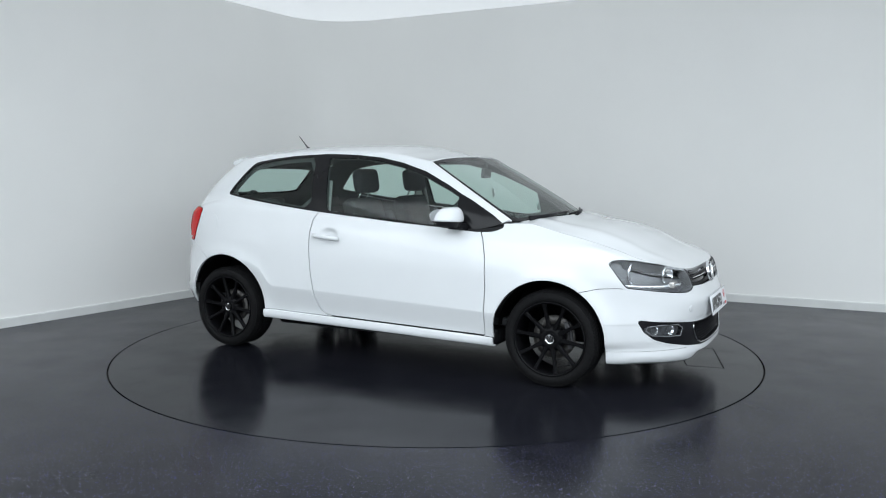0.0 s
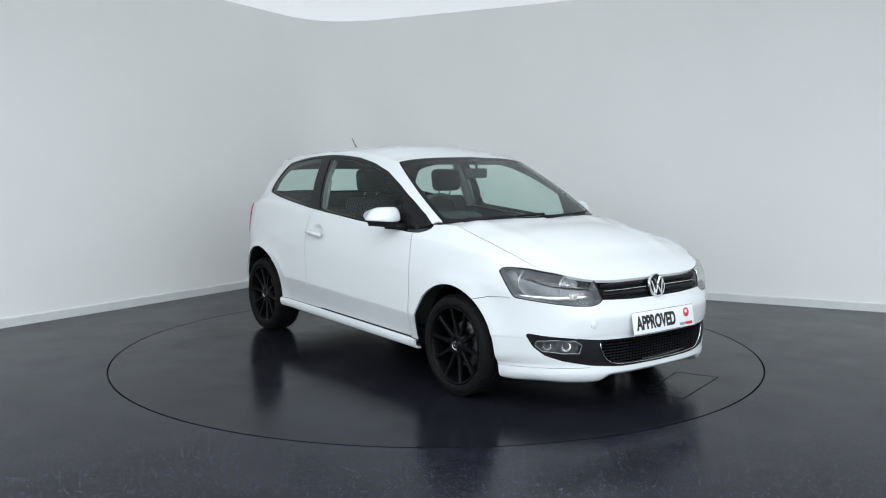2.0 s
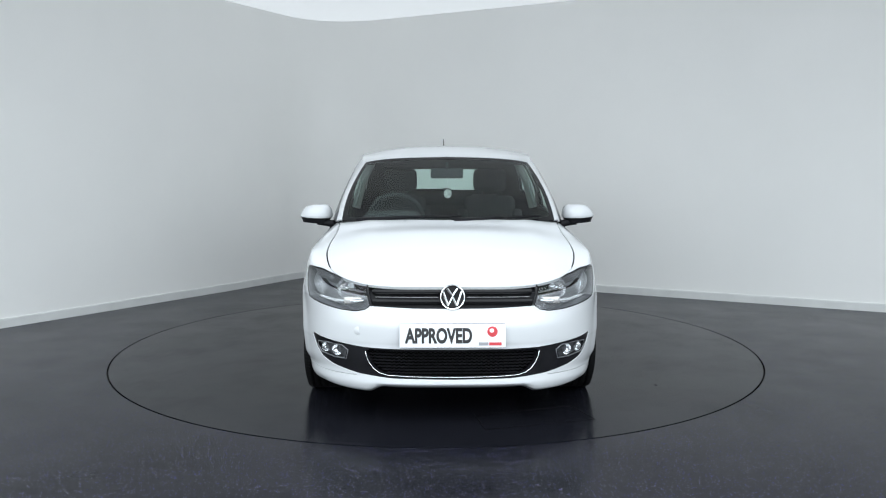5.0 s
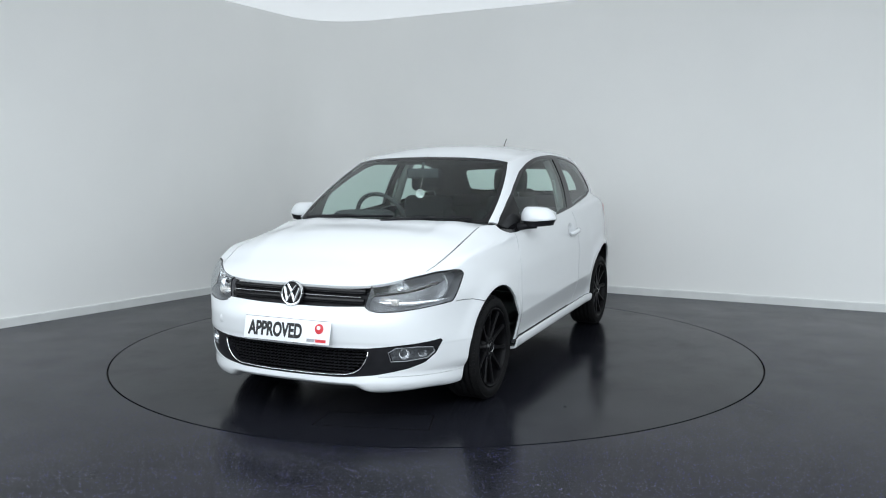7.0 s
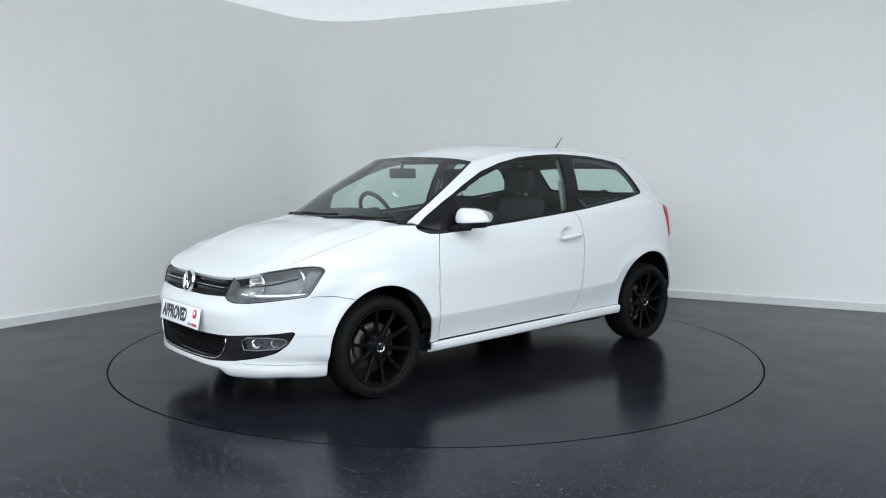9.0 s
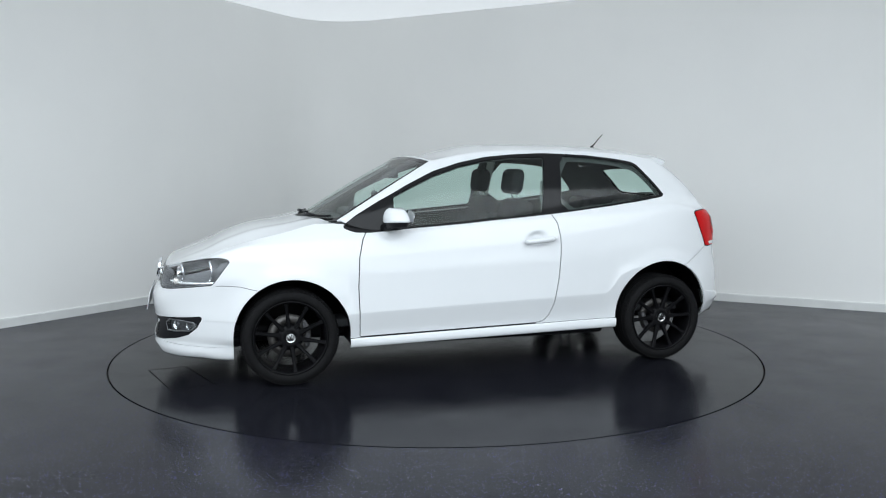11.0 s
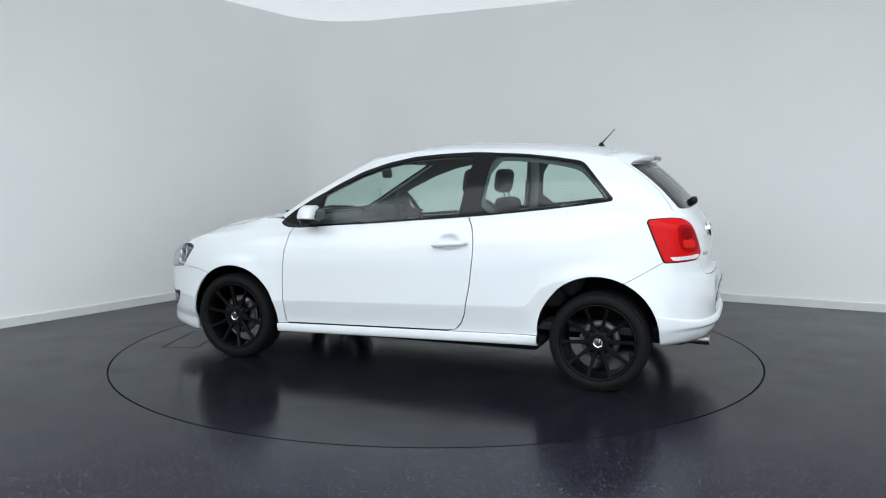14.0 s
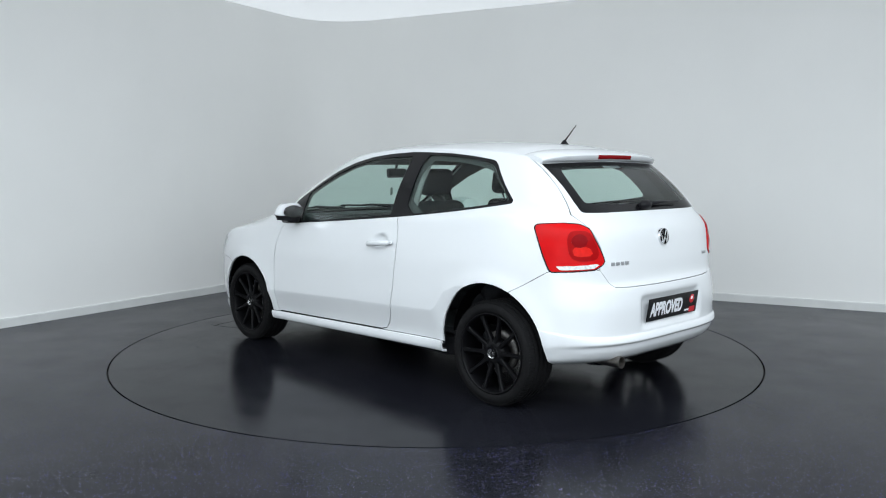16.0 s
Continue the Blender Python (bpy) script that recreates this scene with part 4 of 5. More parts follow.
def number_plate(m, wide, high, ground, ink, parent, label, rear):
    """A dealer's show plate: one word, a round mark and two small bars. m: its face looks along local +z, local x runs along the word."""
    bm = bmesh.new()
    add_box(bm, -wide / 2, wide / 2, -high / 2, high / 2, -0.004, 0.0, 0.0015, m)
    ob = part("show_plate", bm, ground, parent, label)
    words("APPROVED", high * 0.63, wide * 0.635, m @ pose(-wide * 0.135, 0.0, 0.0008), ink, ob, 0.042)
    bm = bmesh.new()
    bmesh.ops.create_uvsphere(bm, u_segments=20, v_segments=10, radius=1, matrix=m @ Matrix.LocRotScale((wide * 0.375, high * 0.16, 0.0), None, (0.026, 0.026, 0.0016)))
    part("round_mark", bm, RED, ob, "round red mark")
    bm = bmesh.new()
    bmesh.ops.create_uvsphere(bm, u_segments=16, v_segments=8, radius=1, matrix=m @ Matrix.LocRotScale((wide * 0.375 - 0.003, high * 0.20, 0.0008), None, (0.012, 0.011, 0.0018)))
    part("mark_highlight", bm, PLATEW, ob)
    grey = plain("grey_print", (0.28, 0.28, 0.30), 0.4)
    for x0, x1, mat in ((0.245, 0.335, grey if not rear else PLATEW), (0.342, 0.46, RED)):
        bm = bmesh.new()
        h = 0.015 if not rear else (0.010 if mat is PLATEW else 0.030)
        add_box(bm, wide * x0, wide * x1, -high * 0.33 - h / 2, -high * 0.33 + h / 2, 0, 0.0012, 0, m)
        part("print_bar", bm, mat, ob)
    bm = bmesh.new()
    for a, b, c, d in ((-wide / 2, wide / 2, high / 2 - 0.003, high / 2 - 0.001), (-wide / 2, wide / 2, -high / 2 + 0.001, -high / 2 + 0.003)):
        add_box(bm, a + 0.002, b - 0.002, c, d, 0, 0.0007, 0, m)
    part("plate_border", bm, PLATEK, ob)
    return ob


number_plate(pose(2.056, 0.0, 0.467) @ pose(0, 0, 0, 90, 0, 90) @ pose(0, 0, 0, -11), 0.52, 0.122, PLATEW, PLATEK, car, "white show plate with a black word", False)
number_plate(pose(-1.860, 0.0, 0.530) @ pose(0, 0, 0, 90, 0, -90) @ pose(0, 0, 0, 8), 0.52, 0.125, PLATEK, PLATEW, car, "black show plate with a white word", True)


def back_x(y, z):
    """How far back the tailgate's skin lies at y, z."""
    half = S[:, NU_C + NU_S:]
    col = np.array([[np.interp(z, half[:, c, 2], half[:, c, 0]), np.interp(z, half[:, c, 2], half[:, c, 1])] for c in range(half.shape[1])])[::-1]
    return float(np.interp(abs(y), col[:, 1], col[:, 0]))


EMBLEM = plain("satin_chrome_letter", (0.40, 0.41, 0.42), 0.35, metal=0.6)
# model name and trim level as plain bars
for y, w in ((0.478, 0.026), (0.443, 0.030), (0.407, 0.024), (0.370, 0.030), (-0.470, 0.020), (-0.440, 0.024)):
    bm = bmesh.new()
    x = back_x(y, 0.792)
    add_box(bm, x - 0.004, x + 0.003, y - w / 2, y + w / 2, 0.783, 0.801, 0.0015)
    part("emblem_bar", bm, EMBLEM, tailgate, "small chrome emblem bar")
bm = bmesh.new()
x = skin_x(0.47, 0.478)
lathe(bm, [(0.0005, 0.0012), (0.020, 0.0012), (0.0215, 0.0), (0.0215, -0.006)], 28, pose(x, -0.47, 0.478, 0, 0, -90 - 14))
part("tow_eye_cover", bm, PAINT, bumper_f, "small round white tow eye cover")


# ---- wheels ----
def wheel_parts(front):
    """One wheel on its axle along y, outer face towards +y."""
    w = thing("wheel", "", "")
    R, rim_r, half = 0.287, 0.222, 0.102
    bm = bmesh.new()
    prof = [(rim_r - 0.004, half - 0.014), (rim_r + 0.004, half - 0.004), (rim_r + 0.016, half + 0.003), (rim_r + 0.034, half + 0.002), (rim_r + 0.050, half - 0.006), (R - 0.006, half - 0.016), (R - 0.001, half - 0.028)]
    tread = []
    a = half - 0.030
    for g in (0.058, 0.022, -0.014, -0.050):
        tread += [(R, g + 0.010), (R, g + 0.004), (R - 0.007, g + 0.0035), (R - 0.007, g - 0.0035), (R, g - 0.004)]
    back = [(r, -b) for r, b in prof[::-1]]
    lathe(bm, prof + tread + back, 72)
    part("tyre", bm, RUBBER, w, "black low-profile tyre")
    bm = bmesh.new()
    n = 90
    for k in range(n):
        t = 2 * math.pi * k / n
        for s in (1, -1):
            m = pose(0, 0, 0, 0, math.degrees(t), 0) @ pose(0, s * (half - 0.022), R - 0.0075, -s * 24, 0, 12)
            add_box(bm, -0.0055, 0.0055, -0.016, 0.016, -0.004, 0.0055, 0, m)
    tagged(part("tread", bm, RUBBER, w, "", smoothed=False), kind="stuff")
    # rim barrel and lip
    bm = bmesh.new()
    lathe(bm, [(rim_r - 0.003, half - 0.016), (rim_r, half - 0.004), (rim_r - 0.006, half - 0.001), (rim_r - 0.012, half - 0.008), (rim_r - 0.018, half - 0.030), (rim_r - 0.022, -half + 0.02), (rim_r - 0.004, -half + 0.006)], 72)
    rim = part("rim", bm, RIM, w, "satin black alloy rim")
    bm = bmesh.new()
    for k in range(10):
        ang = 36 * k
        rows = []
        for f in np.linspace(0, 1, 7):
            r = 0.052 + (rim_r - 0.014 - 0.052) * f
            wd = 0.0165 - 0.0065 * math.sin(f * math.pi * 0.75) + 0.004 * max(0, f - 0.8) * 5
            y = half - 0.026 + 0.016 * f ** 1.5
            dp = 0.034 - 0.012 * f
            rows.append([Vector((x, yy, r)) for x, yy in ((-wd, y - 0.006), (-wd * 0.6, y), (wd * 0.6, y), (wd, y - 0.006), (wd * 0.8, y - dp), (-wd * 0.8, y - dp))])
        vs = [[bm.verts.new(pose(0, 0, 0, 0, ang, 0) @ p) for p in row] for row in rows]
        for a, b in zip(vs, vs[1:]):
            for i in range(6):
                bm.faces.new((a[i], a[(i + 1) % 6], b[(i + 1) % 6], b[i]))
    bmesh.ops.recalc_face_normals(bm, faces=bm.faces)
    part("spokes", bm, RIM, rim, "ten slim black spokes")
    bm = bmesh.new()
    lathe(bm, [(0.0005, half - 0.030), (0.030, half - 0.030), (0.034, half - 0.022), (0.052, half - 0.024), (0.070, half - 0.032), (0.078, half - 0.044), (0.080, half - 0.080)], 48)
    part("hub", bm, RIM, rim)
    for k in range(5):
        bm = bmesh.new()
        lathe(bm, [(0.0005, 0.004), (0.006, 0.004), (0.0075, 0.0), (0.0085, -0.008)], 6, pose(0, 0, 0, 0, 72 * k + 18, 0) @ pose(0, half - 0.026, 0.044))
        part("wheel_bolt", bm, GLOSSB, rim)
    cap = roundel(rim, 0, half - 0.026, 0, 0.0285, 0, 1, "hub_cap", CHROME)
    for o in (cap, *cap.children):
        o.data.transform(pose(0, half - 0.026, 0) @ pose(0, 0, 0, 0, 0, 90) @ pose(0, -(half - 0.026), 0))
        if o.name.startswith("badge_stroke"):
            o.data.materials[0] = GLOSSB
    bm = bmesh.new()
    lathe(bm, [(0.068, 0.010), (0.130 if front else 0.116, 0.010), (0.130 if front else 0.116, -0.010), (0.068, -0.010)], 64, closed=True)
    part("brake_disc", bm, IRON, w, "dull steel brake disc")
    bm = bmesh.new()
    for k in range(9):
        a = math.radians((-28 if front else -22) + k * (7 if front else 5.5))
        r = 0.108 if front else 0.098
        add_box(bm, -0.012, 0.012, -0.030, 0.030, -0.030, 0.030, 0.005, pose(r * math.cos(a) * (-1 if front else 1), 0.004, r * math.sin(a), 0, 0, 0))
    part("brake_caliper", bm, plain("dark_cast_iron", (0.06, 0.06, 0.065), 0.55), w, "dark brake caliper")
    bm = bmesh.new()
    lathe(bm, [(0.066, 0.016), (0.066, -0.05), (0.03, -0.06), (0.03, -0.25), (0.0005, -0.25)], 32)
    part("axle", bm, CABIN, w)
    return w


for front, x in ((True, 1.235), (False, -1.235)):
    w = wheel_parts(front)
    w.parent = car
    w.matrix_basis = pose(x, 0.715, 0.287, 0, 7 if front else 21, 0)
    tagged(w, "black alloy wheel with a low-profile tyre")
    w2 = copy_thing(w, pose(x, -0.715, 0.287, 0, 11, 180))

# wheel wells and underside
for cx, cz, r in ARCHES:
    for sd in (1, -1):
        bm = bmesh.new()
        rows = []
        for k in range(25):
            a = math.radians(4 + 172 * k / 24)
            rr = r + 0.012
            rows.append([bm.verts.new((cx + rr * math.cos(a), y * sd, cz + rr * math.sin(a))) for y in (0.722, 0.60, 0.46)])
        for p, q in zip(rows, rows[1:]):
            for i in range(2):
                bm.faces.new((p[i], p[i + 1], q[i + 1], q[i]))
        hub = bm.verts.new((cx, 0.46 * sd, cz))
        for p, q in zip(rows, rows[1:]):
            bm.faces.new((p[2], q[2], hub))
        part("wheel_arch_liner", bm, GAP, car, "black wheel arch liner")
bm = bmesh.new()
add_box(bm, -0.86, 0.86, -0.70, 0.70, 0.185, 0.30, 0.03)
add_box(bm, -1.70, -0.80, -0.44, 0.44, 0.225, 0.36, 0.04)
add_box(bm, 0.80, 1.86, -0.44, 0.44, 0.20, 0.36, 0.04)
part("underbody", bm, BLACK, car, "dark underside of the car")
bm = bmesh.new()
add_box(bm, 1.50, 1.84, -0.58, 0.58, 0.20, 0.27, 0.03)
part("undertray", bm, BLACK, car, "black plastic undertray")
for k, sd in enumerate((1, -1)):
    bm = bmesh.new()
    tube(bm, [(0.80, 0.30 * sd, 0.19), (0.2, 0.42 * sd, 0.18), (-0.70, 0.42 * sd, 0.185)], 0.022, 10)
    part("floor_rail", bm, BLACK, car)
# exhaust
bm = bmesh.new()
lathe(bm, [(0.024, 0.22), (0.030, 0.12), (0.031, 0.02), (0.032, 0.0), (0.028, 0.0), (0.026, 0.10)], 24, pose(-1.830, 0.452, 0.280) @ pose(0, 0, 0, 0, 0, -90))
part("exhaust_pipe", bm, STEEL, car, "dull chrome exhaust tailpipe")
bm = bmesh.new()
lathe(bm, [(0.0005, 0.35), (0.05, 0.34), (0.06, 0.30), (0.06, 0.02), (0.05, -0.02), (0.0005, -0.03)], 28, pose(-1.62, 0.10, 0.28) @ pose(0, 0, 0, 0, 0, 0))
part("silencer", bm, BLACK, car, "dark silencer box")

# ---- spoiler ----
bm = bmesh.new()
rows = []
for k in range(33):
    y = -0.555 + 1.11 * k / 32
    e = (abs(y) / 0.555)
    e4 = e ** 5
    xr = -1.462 + 0.055 * e ** 3.0 + 0.03 * e ** 12
    zt = 1.352 + 0.012 * (1 - e ** 2) - 0.018 * e ** 8
    x0 = -1.225 + 0.01 * e
    z0 = 1.388 + 0.012 * (1 - e ** 2) - 0.034 * e ** 3.5
    rows.append([bm.verts.new(p) for p in ((x0, y, z0), ((x0 + xr) / 2, y, (z0 + zt) / 2 + 0.014), (xr + 0.012, y, zt + 0.004), (xr, y, zt - 0.006), (xr + 0.006, y, zt - 0.028 + 0.010 * e4), (xr + 0.030, y, zt - 0.040 + 0.012 * e4), (xr + 0.11, y, zt - 0.035))])
for a, b in zip(rows, rows[1:]):
    for i in range(6):
        bm.faces.new((a[i], b[i], b[i + 1], a[i + 1]))
bm.faces.new(rows[0])
bm.faces.new(rows[-1][::-1])
bmesh.ops.recalc_face_normals(bm, faces=bm.faces)
spoiler = part("roof_spoiler", bm, PAINT, tailgate, "white roof spoiler over the rear window", angle=50)
bm = bmesh.new()
rows = []
for k in range(13):
    y = -0.165 + 0.33 * k / 12
    e = abs(y) / 0.555
    xr = -1.462 + 0.055 * e ** 3.0
    zt = 1.352 + 0.012 * (1 - e * e)
    rows.append([bm.verts.new(p) for p in ((xr + 0.006, y, zt - 0.002), (xr - 0.003, y, zt - 0.007), (xr + 0.001, y, zt - 0.026), (xr + 0.010, y, zt - 0.029))])
for a, b in zip(rows, rows[1:]):
    for i in range(3):
        bm.faces.new((a[i], b[i], b[i + 1], a[i + 1]))
part("high_brake_lamp", bm, DARKRED, spoiler, "dark red high-level brake lamp")

# ---- aerial, wipers ----
bm = bmesh.new()
lathe(bm, [(0.0005, 0.024), (0.008, 0.022), (0.018, 0.006), (0.026, -0.004), (0.026, -0.012)], 20, pose(-1.095, 0, 1.434) @ pose(0, 0, 0, 90, 0, 0))
aerial = part("aerial", bm, BLACK, car, "short black roof aerial")
bm = bmesh.new()
tube(bm, [(-1.095, 0, 1.446), (-1.13, 0, 1.485), (-1.180, 0, 1.540)], [0.006, 0.004, 0.0028], 8)
part("aerial_rod", bm, plain("aerial_rod_black", (0.03, 0.02, 0.02), 0.5), aerial)


def screen_point(u, v, lift=0.012):
    """A point over the windscreen; u runs from the middle to a side (signed), v from the scuttle up."""
    rows, cols = G.shape[:2]
    c = min(cols - 1, abs(u) * (cols - 1))
    r = v * (rows - 1)
    p = G[int(r), int(c)] * (1 - r % 1) + G[min(rows - 1, int(r) + 1), int(c)] * (r % 1)
    return Vector((p[0] + lift * 0.55, p[1] * (1 if u >= 0 else -1), p[2] + lift))


for pivot_u, us, vs in ((-0.165, (-0.150, 0.025), (0.035, 0.075)), (0.010, (0.005, 0.165), (0.035, 0.055))):
    bm = bmesh.new()
    blade = [screen_point(us[0] + (us[1] - us[0]) * k / 10, vs[0] + (vs[1] - vs[0]) * k / 10, 0.010) for k in range(11)]
    tube(bm, blade, 0.0075, 6)
    wiper = part("wiper", bm, BLACK, car, "black windscreen wiper blade")
    bm = bmesh.new()
    tube(bm, [screen_point(pivot_u, 0.0, 0.012) + Vector((0.02, 0, 0.0)), screen_point((pivot_u + us[1]) / 2, 0.025, 0.026), blade[6]], [0.012, 0.010, 0.007], 8)
    part("wiper_arm", bm, BLACK, wiper)


def rear_glass_point(y, v, lift=0.014):
    col = G[int(round(v * (G.shape[0] - 1)))]
    col = col[col[:, 0] < -1.2]
    x = np.interp(-abs(y), -col[:, 1], col[:, 0])
    z = np.interp(-abs(y), -col[:, 1], col[:, 2])
    return Vector((float(x) - lift, y, float(z) + lift * 0.8))


bm = bmesh.new()
tube(bm, [rear_glass_point(0.02, 0.12), rear_glass_point(-0.17, 0.13), rear_glass_point(-0.33, 0.135)], [0.011, 0.007, 0.006], 8)
rw = part("rear_wiper", bm, BLACK, tailgate, "black rear wiper")
bm = bmesh.new()
bmesh.ops.create_uvsphere(bm, u_segments=16, v_segments=10, radius=1, matrix=Matrix.LocRotScale(rear_glass_point(0.03, 0.11, 0.008), Euler((0, 0.7, 0)), (0.030, 0.052, 0.026)))
part("wiper_cover", bm, BLACK, rw)
bm = bmesh.new()
a, b = rear_glass_point(0.12, 0.90, -0.012), rear_glass_point(-0.05, 0.80, -0.012)
vs = [bm.verts.new(p) for p in (rear_glass_point(0.10, 0.93, -0.010), rear_glass_point(-0.06, 0.93, -0.010), rear_glass_point(-0.06, 0.86, -0.010), rear_glass_point(0.10, 0.86, -0.010))]
bm.faces.new(vs)
bmesh.ops.solidify(bm, geom=bm.faces[:], thickness=0.001)
part("window_sticker", bm, PLATEW, tailgate, "white sticker inside the rear window", smoothed=False)

# ---- door mirrors and handles ----
doors = [o for o in car.children if o.name.startswith("door") and not o.name.startswith("door_window")]
for sd, door in zip((1, -1), doors):
    def blob(z0, z1, name, mat, grow, parent, label):
        bm = bmesh.new()
        rows = []
        nz = 10
        for k in range(nz + 1):
            f = k / nz
            z = z0 + (z1 - z0) * f
            ring_v = []
            g = (z - 0.945) / 0.107
            for i in range(28):
                a = 2 * math.pi * i / 28
                c, s = math.cos(a), math.sin(a)
                top_r = math.sqrt(max(0.0, 1 - max(0.0, g) ** 2.6))
                low = 1 if g > 0.25 else 0.80 + 0.20 * max(0, g + 0.1) / 0.35
                cxx, cyy = 0.600 + 0.006 * g, 0.868 - 0.012 * g
                rx = (0.082 if c > 0 else 0.060) * (0.30 + 0.70 * top_r) * low + grow
                ry = 0.110 * (0.45 + 0.55 * top_r) * low + grow
                px = math.copysign(abs(c) ** (0.6 if c < 0 else 1.0), c) * rx
                py = math.copysign(abs(s) ** 0.8, s) * ry
                out_f = max(0.0, py / 0.11)
                ring_v.append(bm.verts.new((cxx + px - 0.16 * (py if py > 0 else 0.3 * py), (cyy + py) * sd, z - 0.020 * max(0, g) * out_f ** 1.5 + 0.010 * out_f * (g < 0.3))))
            rows.append(ring_v)
        for p, q in zip(rows, rows[1:]):
            for i in range(28):
                bm.faces.new((p[i], p[(i + 1) % 28], q[(i + 1) % 28], q[i]))
        bm.faces.new(rows[0][::-1])
        bm.faces.new(rows[-1])
        bmesh.ops.recalc_face_normals(bm, faces=bm.faces)
        return part(name, bm, mat, parent, label, angle=55)

    mirror = blob(0.962, 1.049, "door_mirror", PAINT, 0.0, door, "white door mirror cap")
    blob(0.928, 0.962, "mirror_base", BLACK, -0.003, mirror, "black lower mirror shell")
    bm = bmesh.new()
    tube(bm, [(0.66, 0.735 * sd, 0.922), (0.63, 0.79 * sd, 0.930), (0.60, 0.85 * sd, 0.940)], [0.026, 0.022, 0.026], 12)
    part("mirror_stalk", bm, BLACK, mirror)
    bm = bmesh.new()
    bmesh.ops.create_circle(bm, cap_ends=True, radius=1, segments=32, matrix=Matrix.Translation((0.531, 0.868 * sd, 0.994)) @ pose(0, 0, 0, 0, 0, 7 * sd) @ pose(0, 0, 0, 0, 90, 0) @ Matrix.Diagonal((0.042, 0.088, 1, 1)))
    bmesh.ops.solidify(bm, geom=bm.faces[:], thickness=0.004)
    part("mirror_glass", bm, plain("mirror_silver", (0.85, 0.87, 0.88), 0.03, metal=1.0, vary=0.01), mirror, "silvered mirror glass")
    # handle: a grip across the bowl
    bm = bmesh.new()
    pts = [(-0.428, 0.836, 0.8395), (-0.415, 0.849, 0.8385), (-0.37, 0.856, 0.835), (-0.30, 0.856, 0.8285), (-0.245, 0.850, 0.823), (-0.232, 0.838, 0.8215)]
    tube(bm, [(x, y * sd, z) for x, y, z in pts], [0.012, 0.0155, 0.0175, 0.0170, 0.0155, 0.012], 12)
    part("door_handle", bm, PAINT, door, "white body-coloured grip handle")
    bm = bmesh.new()
    add_box(bm, -0.452, -0.428, 0.826, 0.842, 0.830, 0.851, 0.005, pose(0, 0, 0)) if sd > 0 else add_box(bm, -0.452, -0.428, -0.842, -0.826, 0.830, 0.851, 0.005)
    part("lock_cover", bm, PAINT, door)

# ---- cabin ----
def cushion(bm, x0, x1, y0, y1, z0, z1, bevel, m=None):
    add_box(bm, x0, x1, y0, y1, z0, z1, bevel, m)


for y in (0.345, -0.345):
    bm = bmesh.new()
    add_box(bm, -0.26, 0.24, -0.25, 0.25, 0.42, 0.56, 0.05, pose(0, y, 0, 0, -6, 0))
    seat = part("front_seat", bm, CLOTH, car, "dark cloth front seat")
    bm = bmesh.new()
    m = pose(-0.20, y, 0.50, 0, -17, 0)
    add_box(bm, -0.06, 0.06, -0.20, 0.20, 0.0, 0.60, 0.05, m)
    add_box(bm, -0.04, 0.10, -0.245, -0.17, 0.05, 0.48, 0.03, m)
    add_box(bm, -0.04, 0.10, 0.17, 0.245, 0.05, 0.48, 0.03, m)
    part("backrest", bm, CLOTH, seat)
    bm = bmesh.new()
    add_box(bm, -0.045, 0.045, -0.128, 0.128, 0.0, 0.172, 0.042, pose(-0.318, y, 1.112, 0, -8, 0))
    part("headrest", bm, CLOTH, seat)
    for s in (-0.055, 0.055):
        bm = bmesh.new()
        tube(bm, [(-0.385, y + s, 1.03), (-0.325, y + s, 1.14)], 0.006, 8)
        part("headrest_post", bm, CHROME, seat)
bm = bmesh.new()
add_box(bm, -0.98, -0.62, -0.62, 0.62, 0.44, 0.58, 0.05)
bench = part("rear_bench", bm, CLOTH, car, "dark cloth rear bench")
bm = bmesh.new()
add_box(bm, -0.06, 0.06, -0.62, 0.62, 0.0, 0.47, 0.05, pose(-1.0, 0, 0.52, 0, -20, 0))
part("backrest", bm, CLOTH, bench)
for y in (0.36, -0.36):
    bm = bmesh.new()
    add_box(bm, -0.04, 0.04, -0.13, 0.13, 0.0, 0.10, 0.035, pose(-1.16, y, 0.965, 0, -12, 0))
    part("headrest", bm, CLOTH, bench)
bm = bmesh.new()
add_box(bm, -1.50, 0.95, -0.66, 0.66, 0.31, 0.36, 0.01)
part("cabin_floor", bm, CABIN, car, "dark cabin floor")
bm = bmesh.new()
add_box(bm, 0.52, 1.0, -0.70, 0.70, 0.62, 0.93, 0.06, pose(0, 0, 0))
add_box(bm, 0.60, 1.02, -0.68, 0.68, 0.86, 0.955, 0.04)
add_box(bm, 0.50, 0.76, -0.55, -0.17, 0.84, 1.005, 0.05)
dash = part("dashboard", bm, CABIN, car, "dark grey dashboard")
bm = bmesh.new()
sw = pose(0.42, -0.345, 0.945, 0, -65, 0)
ring_pts = [sw @ Vector((0.182 * math.cos(2 * math.pi * k / 40), 0.182 * math.sin(2 * math.pi * k / 40), 0)) for k in range(41)]
tube(bm, ring_pts, 0.015, 10, caps=False)
wheel_ob = part("steering_wheel", bm, CABIN, car, "black steering wheel")
bm = bmesh.new()
add_box(bm, -0.07, 0.07, -0.07, 0.07, -0.03, 0.015, 0.03, sw)
for a in (90, -90, 180):
    add_box(bm, 0.05, 0.178, -0.02, 0.02, -0.018, -0.002, 0.006, sw @ pose(0, 0, 0, 0, 0, a))
part("wheel_spokes", bm, CABIN, wheel_ob)
bm = bmesh.new()
add_box(bm, -0.014, 0.014, -0.112, 0.112, -0.034, 0.034, 0.012, pose(0.455, 0.0, 1.252, 0, 6, 12))
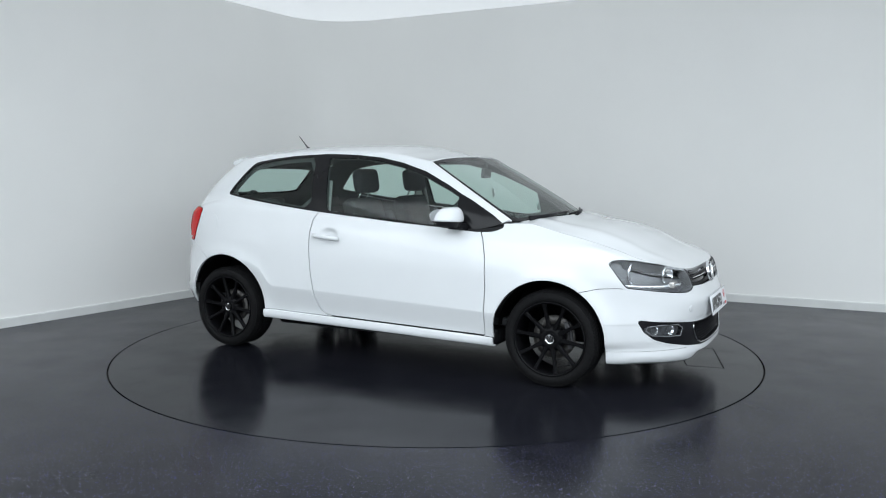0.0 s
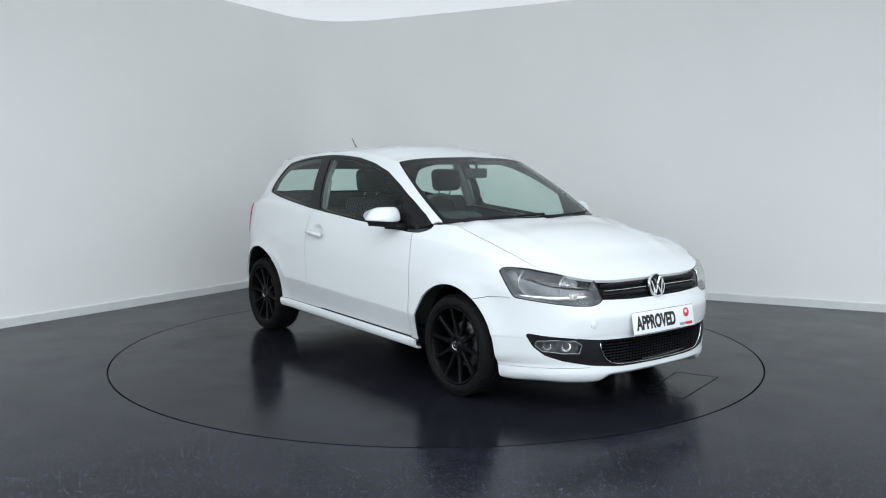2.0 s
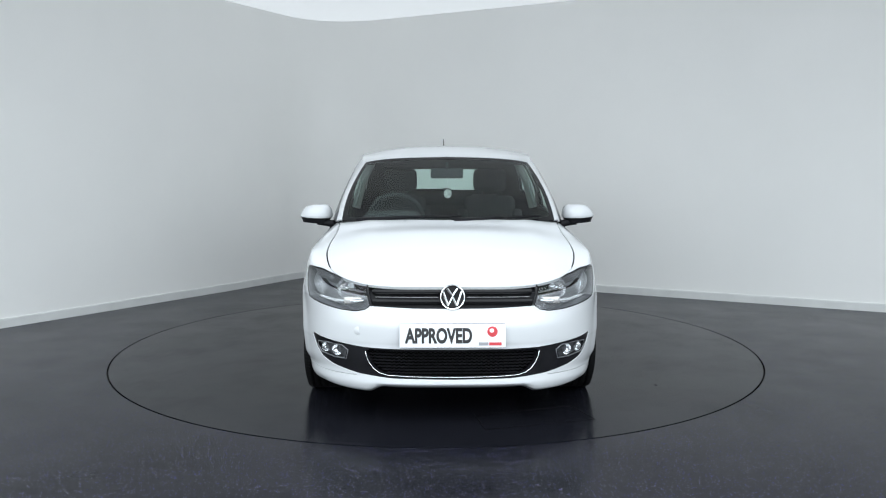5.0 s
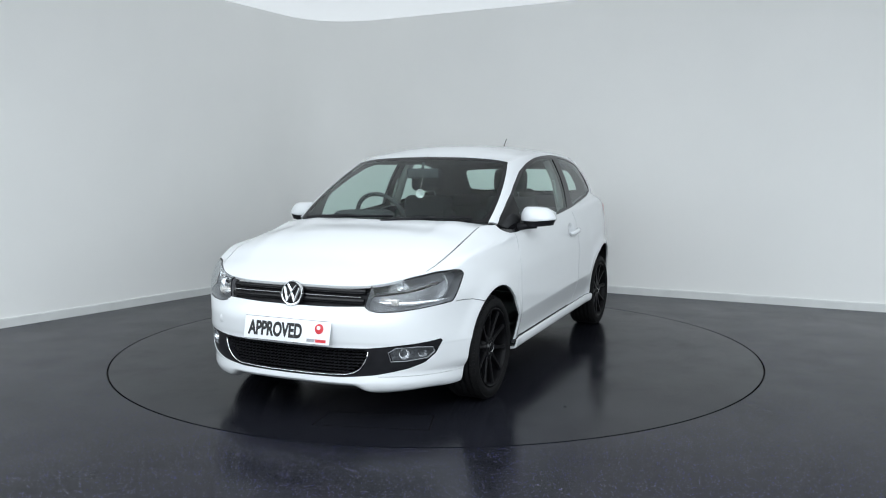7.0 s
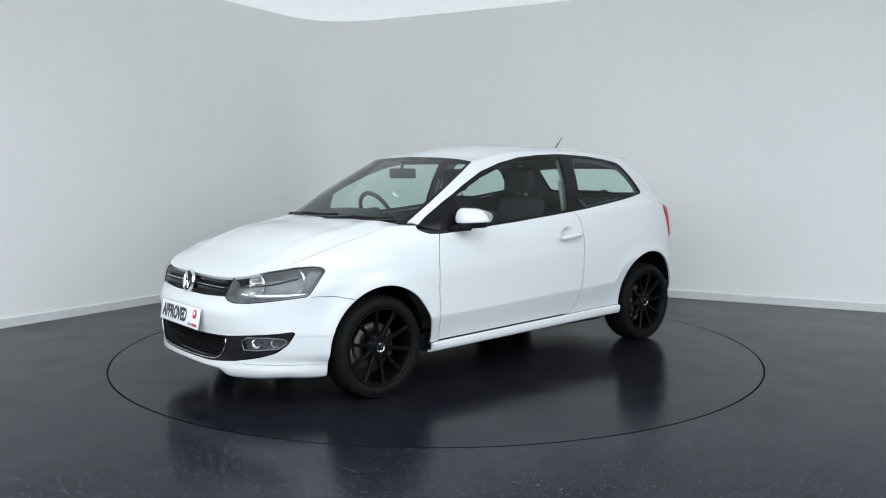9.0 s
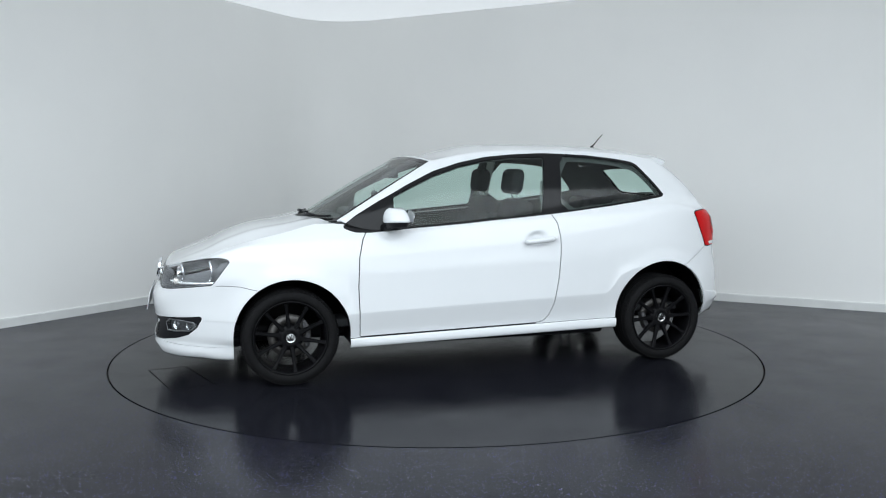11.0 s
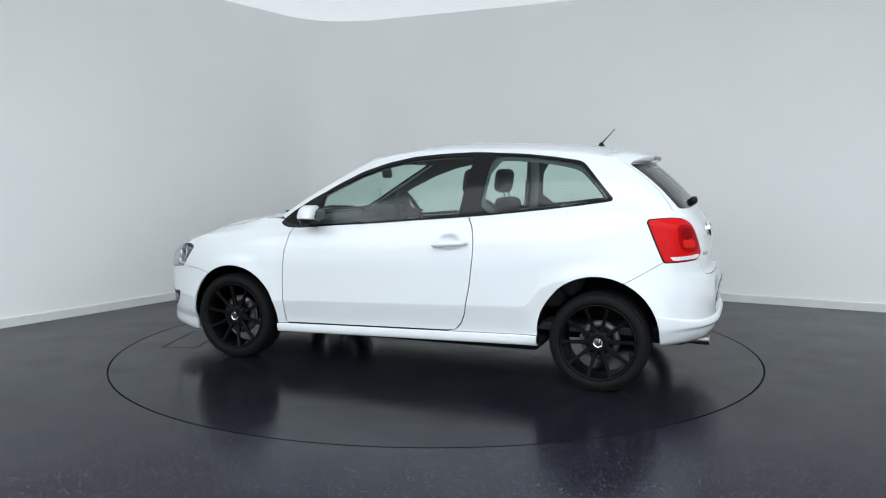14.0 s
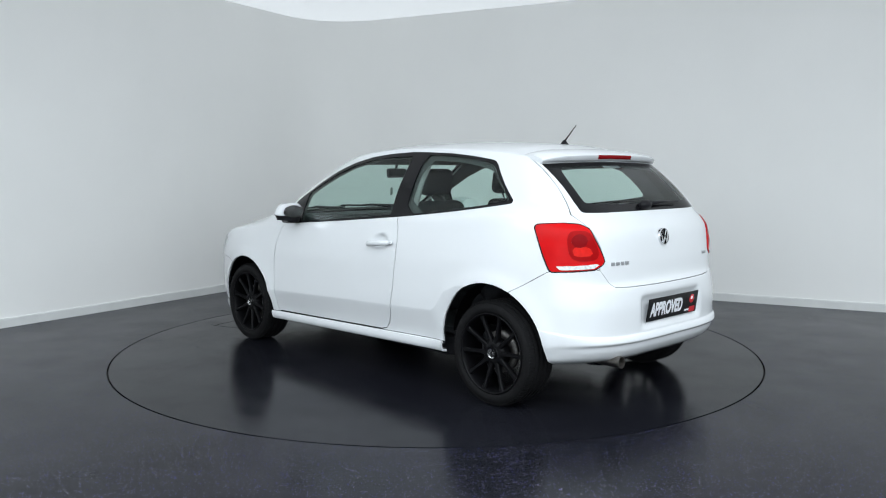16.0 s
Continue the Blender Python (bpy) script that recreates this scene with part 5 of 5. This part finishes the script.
rear_view = part("interior_mirror", bm, CABIN, car, "dark interior rear-view mirror")
bm = bmesh.new()
tube(bm, [(0.465, 0.0, 1.275), (0.452, 0.0, 1.325)], 0.010, 8)
part("mirror_stem", bm, CABIN, rear_view)
bm = bmesh.new()
tube(bm, [(0.470, 0.004, 1.225), (0.505, 0.004, 1.148)], 0.0015, 5)
cord = part("hanging_ornament", bm, plain("white_cord", (0.6, 0.6, 0.6), 0.7), rear_view, "round white ornament hanging from the mirror")
bm = bmesh.new()
lathe(bm, [(0.0005, 0.004), (0.018, 0.004), (0.022, 0.006), (0.029, 0.005), (0.031, 0.0), (0.029, -0.005), (0.022, -0.006), (0.0005, -0.004)], 32, pose(0.512, 0.004, 1.117, 0, 0, -55))
part("pendant", bm, plain("pearly_disc", (0.6, 0.58, 0.58), 0.3, metal=0.3, vary=0.4, scale=60), cord)
for sd in (1, -1):
    bm = bmesh.new()
    tube(bm, [(-0.46, 0.700 * sd, 0.98), (-0.49, 0.640 * sd, 1.20), (-0.50, 0.570 * sd, 1.34)], [0.034, 0.030, 0.030], 10)
    part("pillar_trim", bm, PILLAR, car, "grey inner pillar trim")
    bm = bmesh.new()
    tube(bm, [(-0.40, 0.70 * sd, 1.00), (-0.42, 0.645 * sd, 1.20)], 0.012, 6)
    part("seat_belt", bm, plain("grey_belt_webbing", (0.30, 0.31, 0.30), 0.8), car, "grey seat belt")

# ---- turntable ----
disc = thing("turntable", "dark vinyl-covered turntable disc set flush in the floor", "turntable")
bm = bmesh.new()
n = 192
ra = [bm.verts.new(((RING - 0.0055) * math.cos(2 * math.pi * k / n), (RING - 0.0055) * math.sin(2 * math.pi * k / n), 0)) for k in range(n)]
bm.faces.new(ra)
rb = [bm.verts.new((v.co.x, v.co.y, -0.018)) for v in ra]
for k in range(n):
    bm.faces.new((ra[k], rb[k], rb[(k + 1) % n], ra[(k + 1) % n]))
part("disc", bm, DISC, disc, smoothed=False)
cover = [Vector((x - 0.0933, y + 0.0666)) for x, y in ((1.672, 0.648), (1.912, 0.735), (2.075, 0.160), (1.848, 0.125))]
bm = bmesh.new()
for p, q in zip(cover, cover[1:] + cover[:1]):
    d = (q - p).normalized() * 0.003
    nn = Vector((-d.y, d.x))
    bm.faces.new([bm.verts.new((*w, 0.0012)) for w in (p - d - nn, q + d - nn, q + d + nn, p - d + nn)])
bmesh.ops.recalc_face_normals(bm, faces=bm.faces)
part("access_cover_joint", bm, GAP, disc, "thin dark joint of an access cover", smoothed=False)
bm = bmesh.new()
lathe(bm, [(0.0005, 0.0015), (0.008, 0.0012), (0.010, 0.0)], 16, pose(1.244 - 0.0933, 1.231 + 0.0666, 0.0, 90, 0, 0))
part("bolt_hole", bm, GAP, disc)


# ---- motion: the table turns clockwise and carries the car ----
ANGLES = [(0.0, -28.11), (0.5, -33.95), (1.0, -40.44), (1.5, -46.36), (2.0, -52.86), (2.5, -58.83), (3.0, -65.16), (3.5, -71.13), (4.0, -77.46), (5.25, -92.9),
          (6.5, -108.45), (7.0, -114.87), (7.5, -120.95), (8.0, -127.37), (8.5, -133.53), (9.0, -139.93), (10.25, -155.2), (11.5, -170.47), (12.0, -176.56),
          (12.5, -182.51), (13.0, -188.93), (13.5, -194.78), (14.0, -201.2), (14.5, -207.11), (15.0, -213.56), (15.5, -219.65), (16.0, -226.12)]


def motions():
    walk(disc, [(t, pose(0, 0, 0, 0, 0, a)) for t, a in ANGLES])
    walk(car, [(t, pose(0, 0, 0.001, 0, 0, a) @ PIVOT) for t, a in ANGLES])


motions()
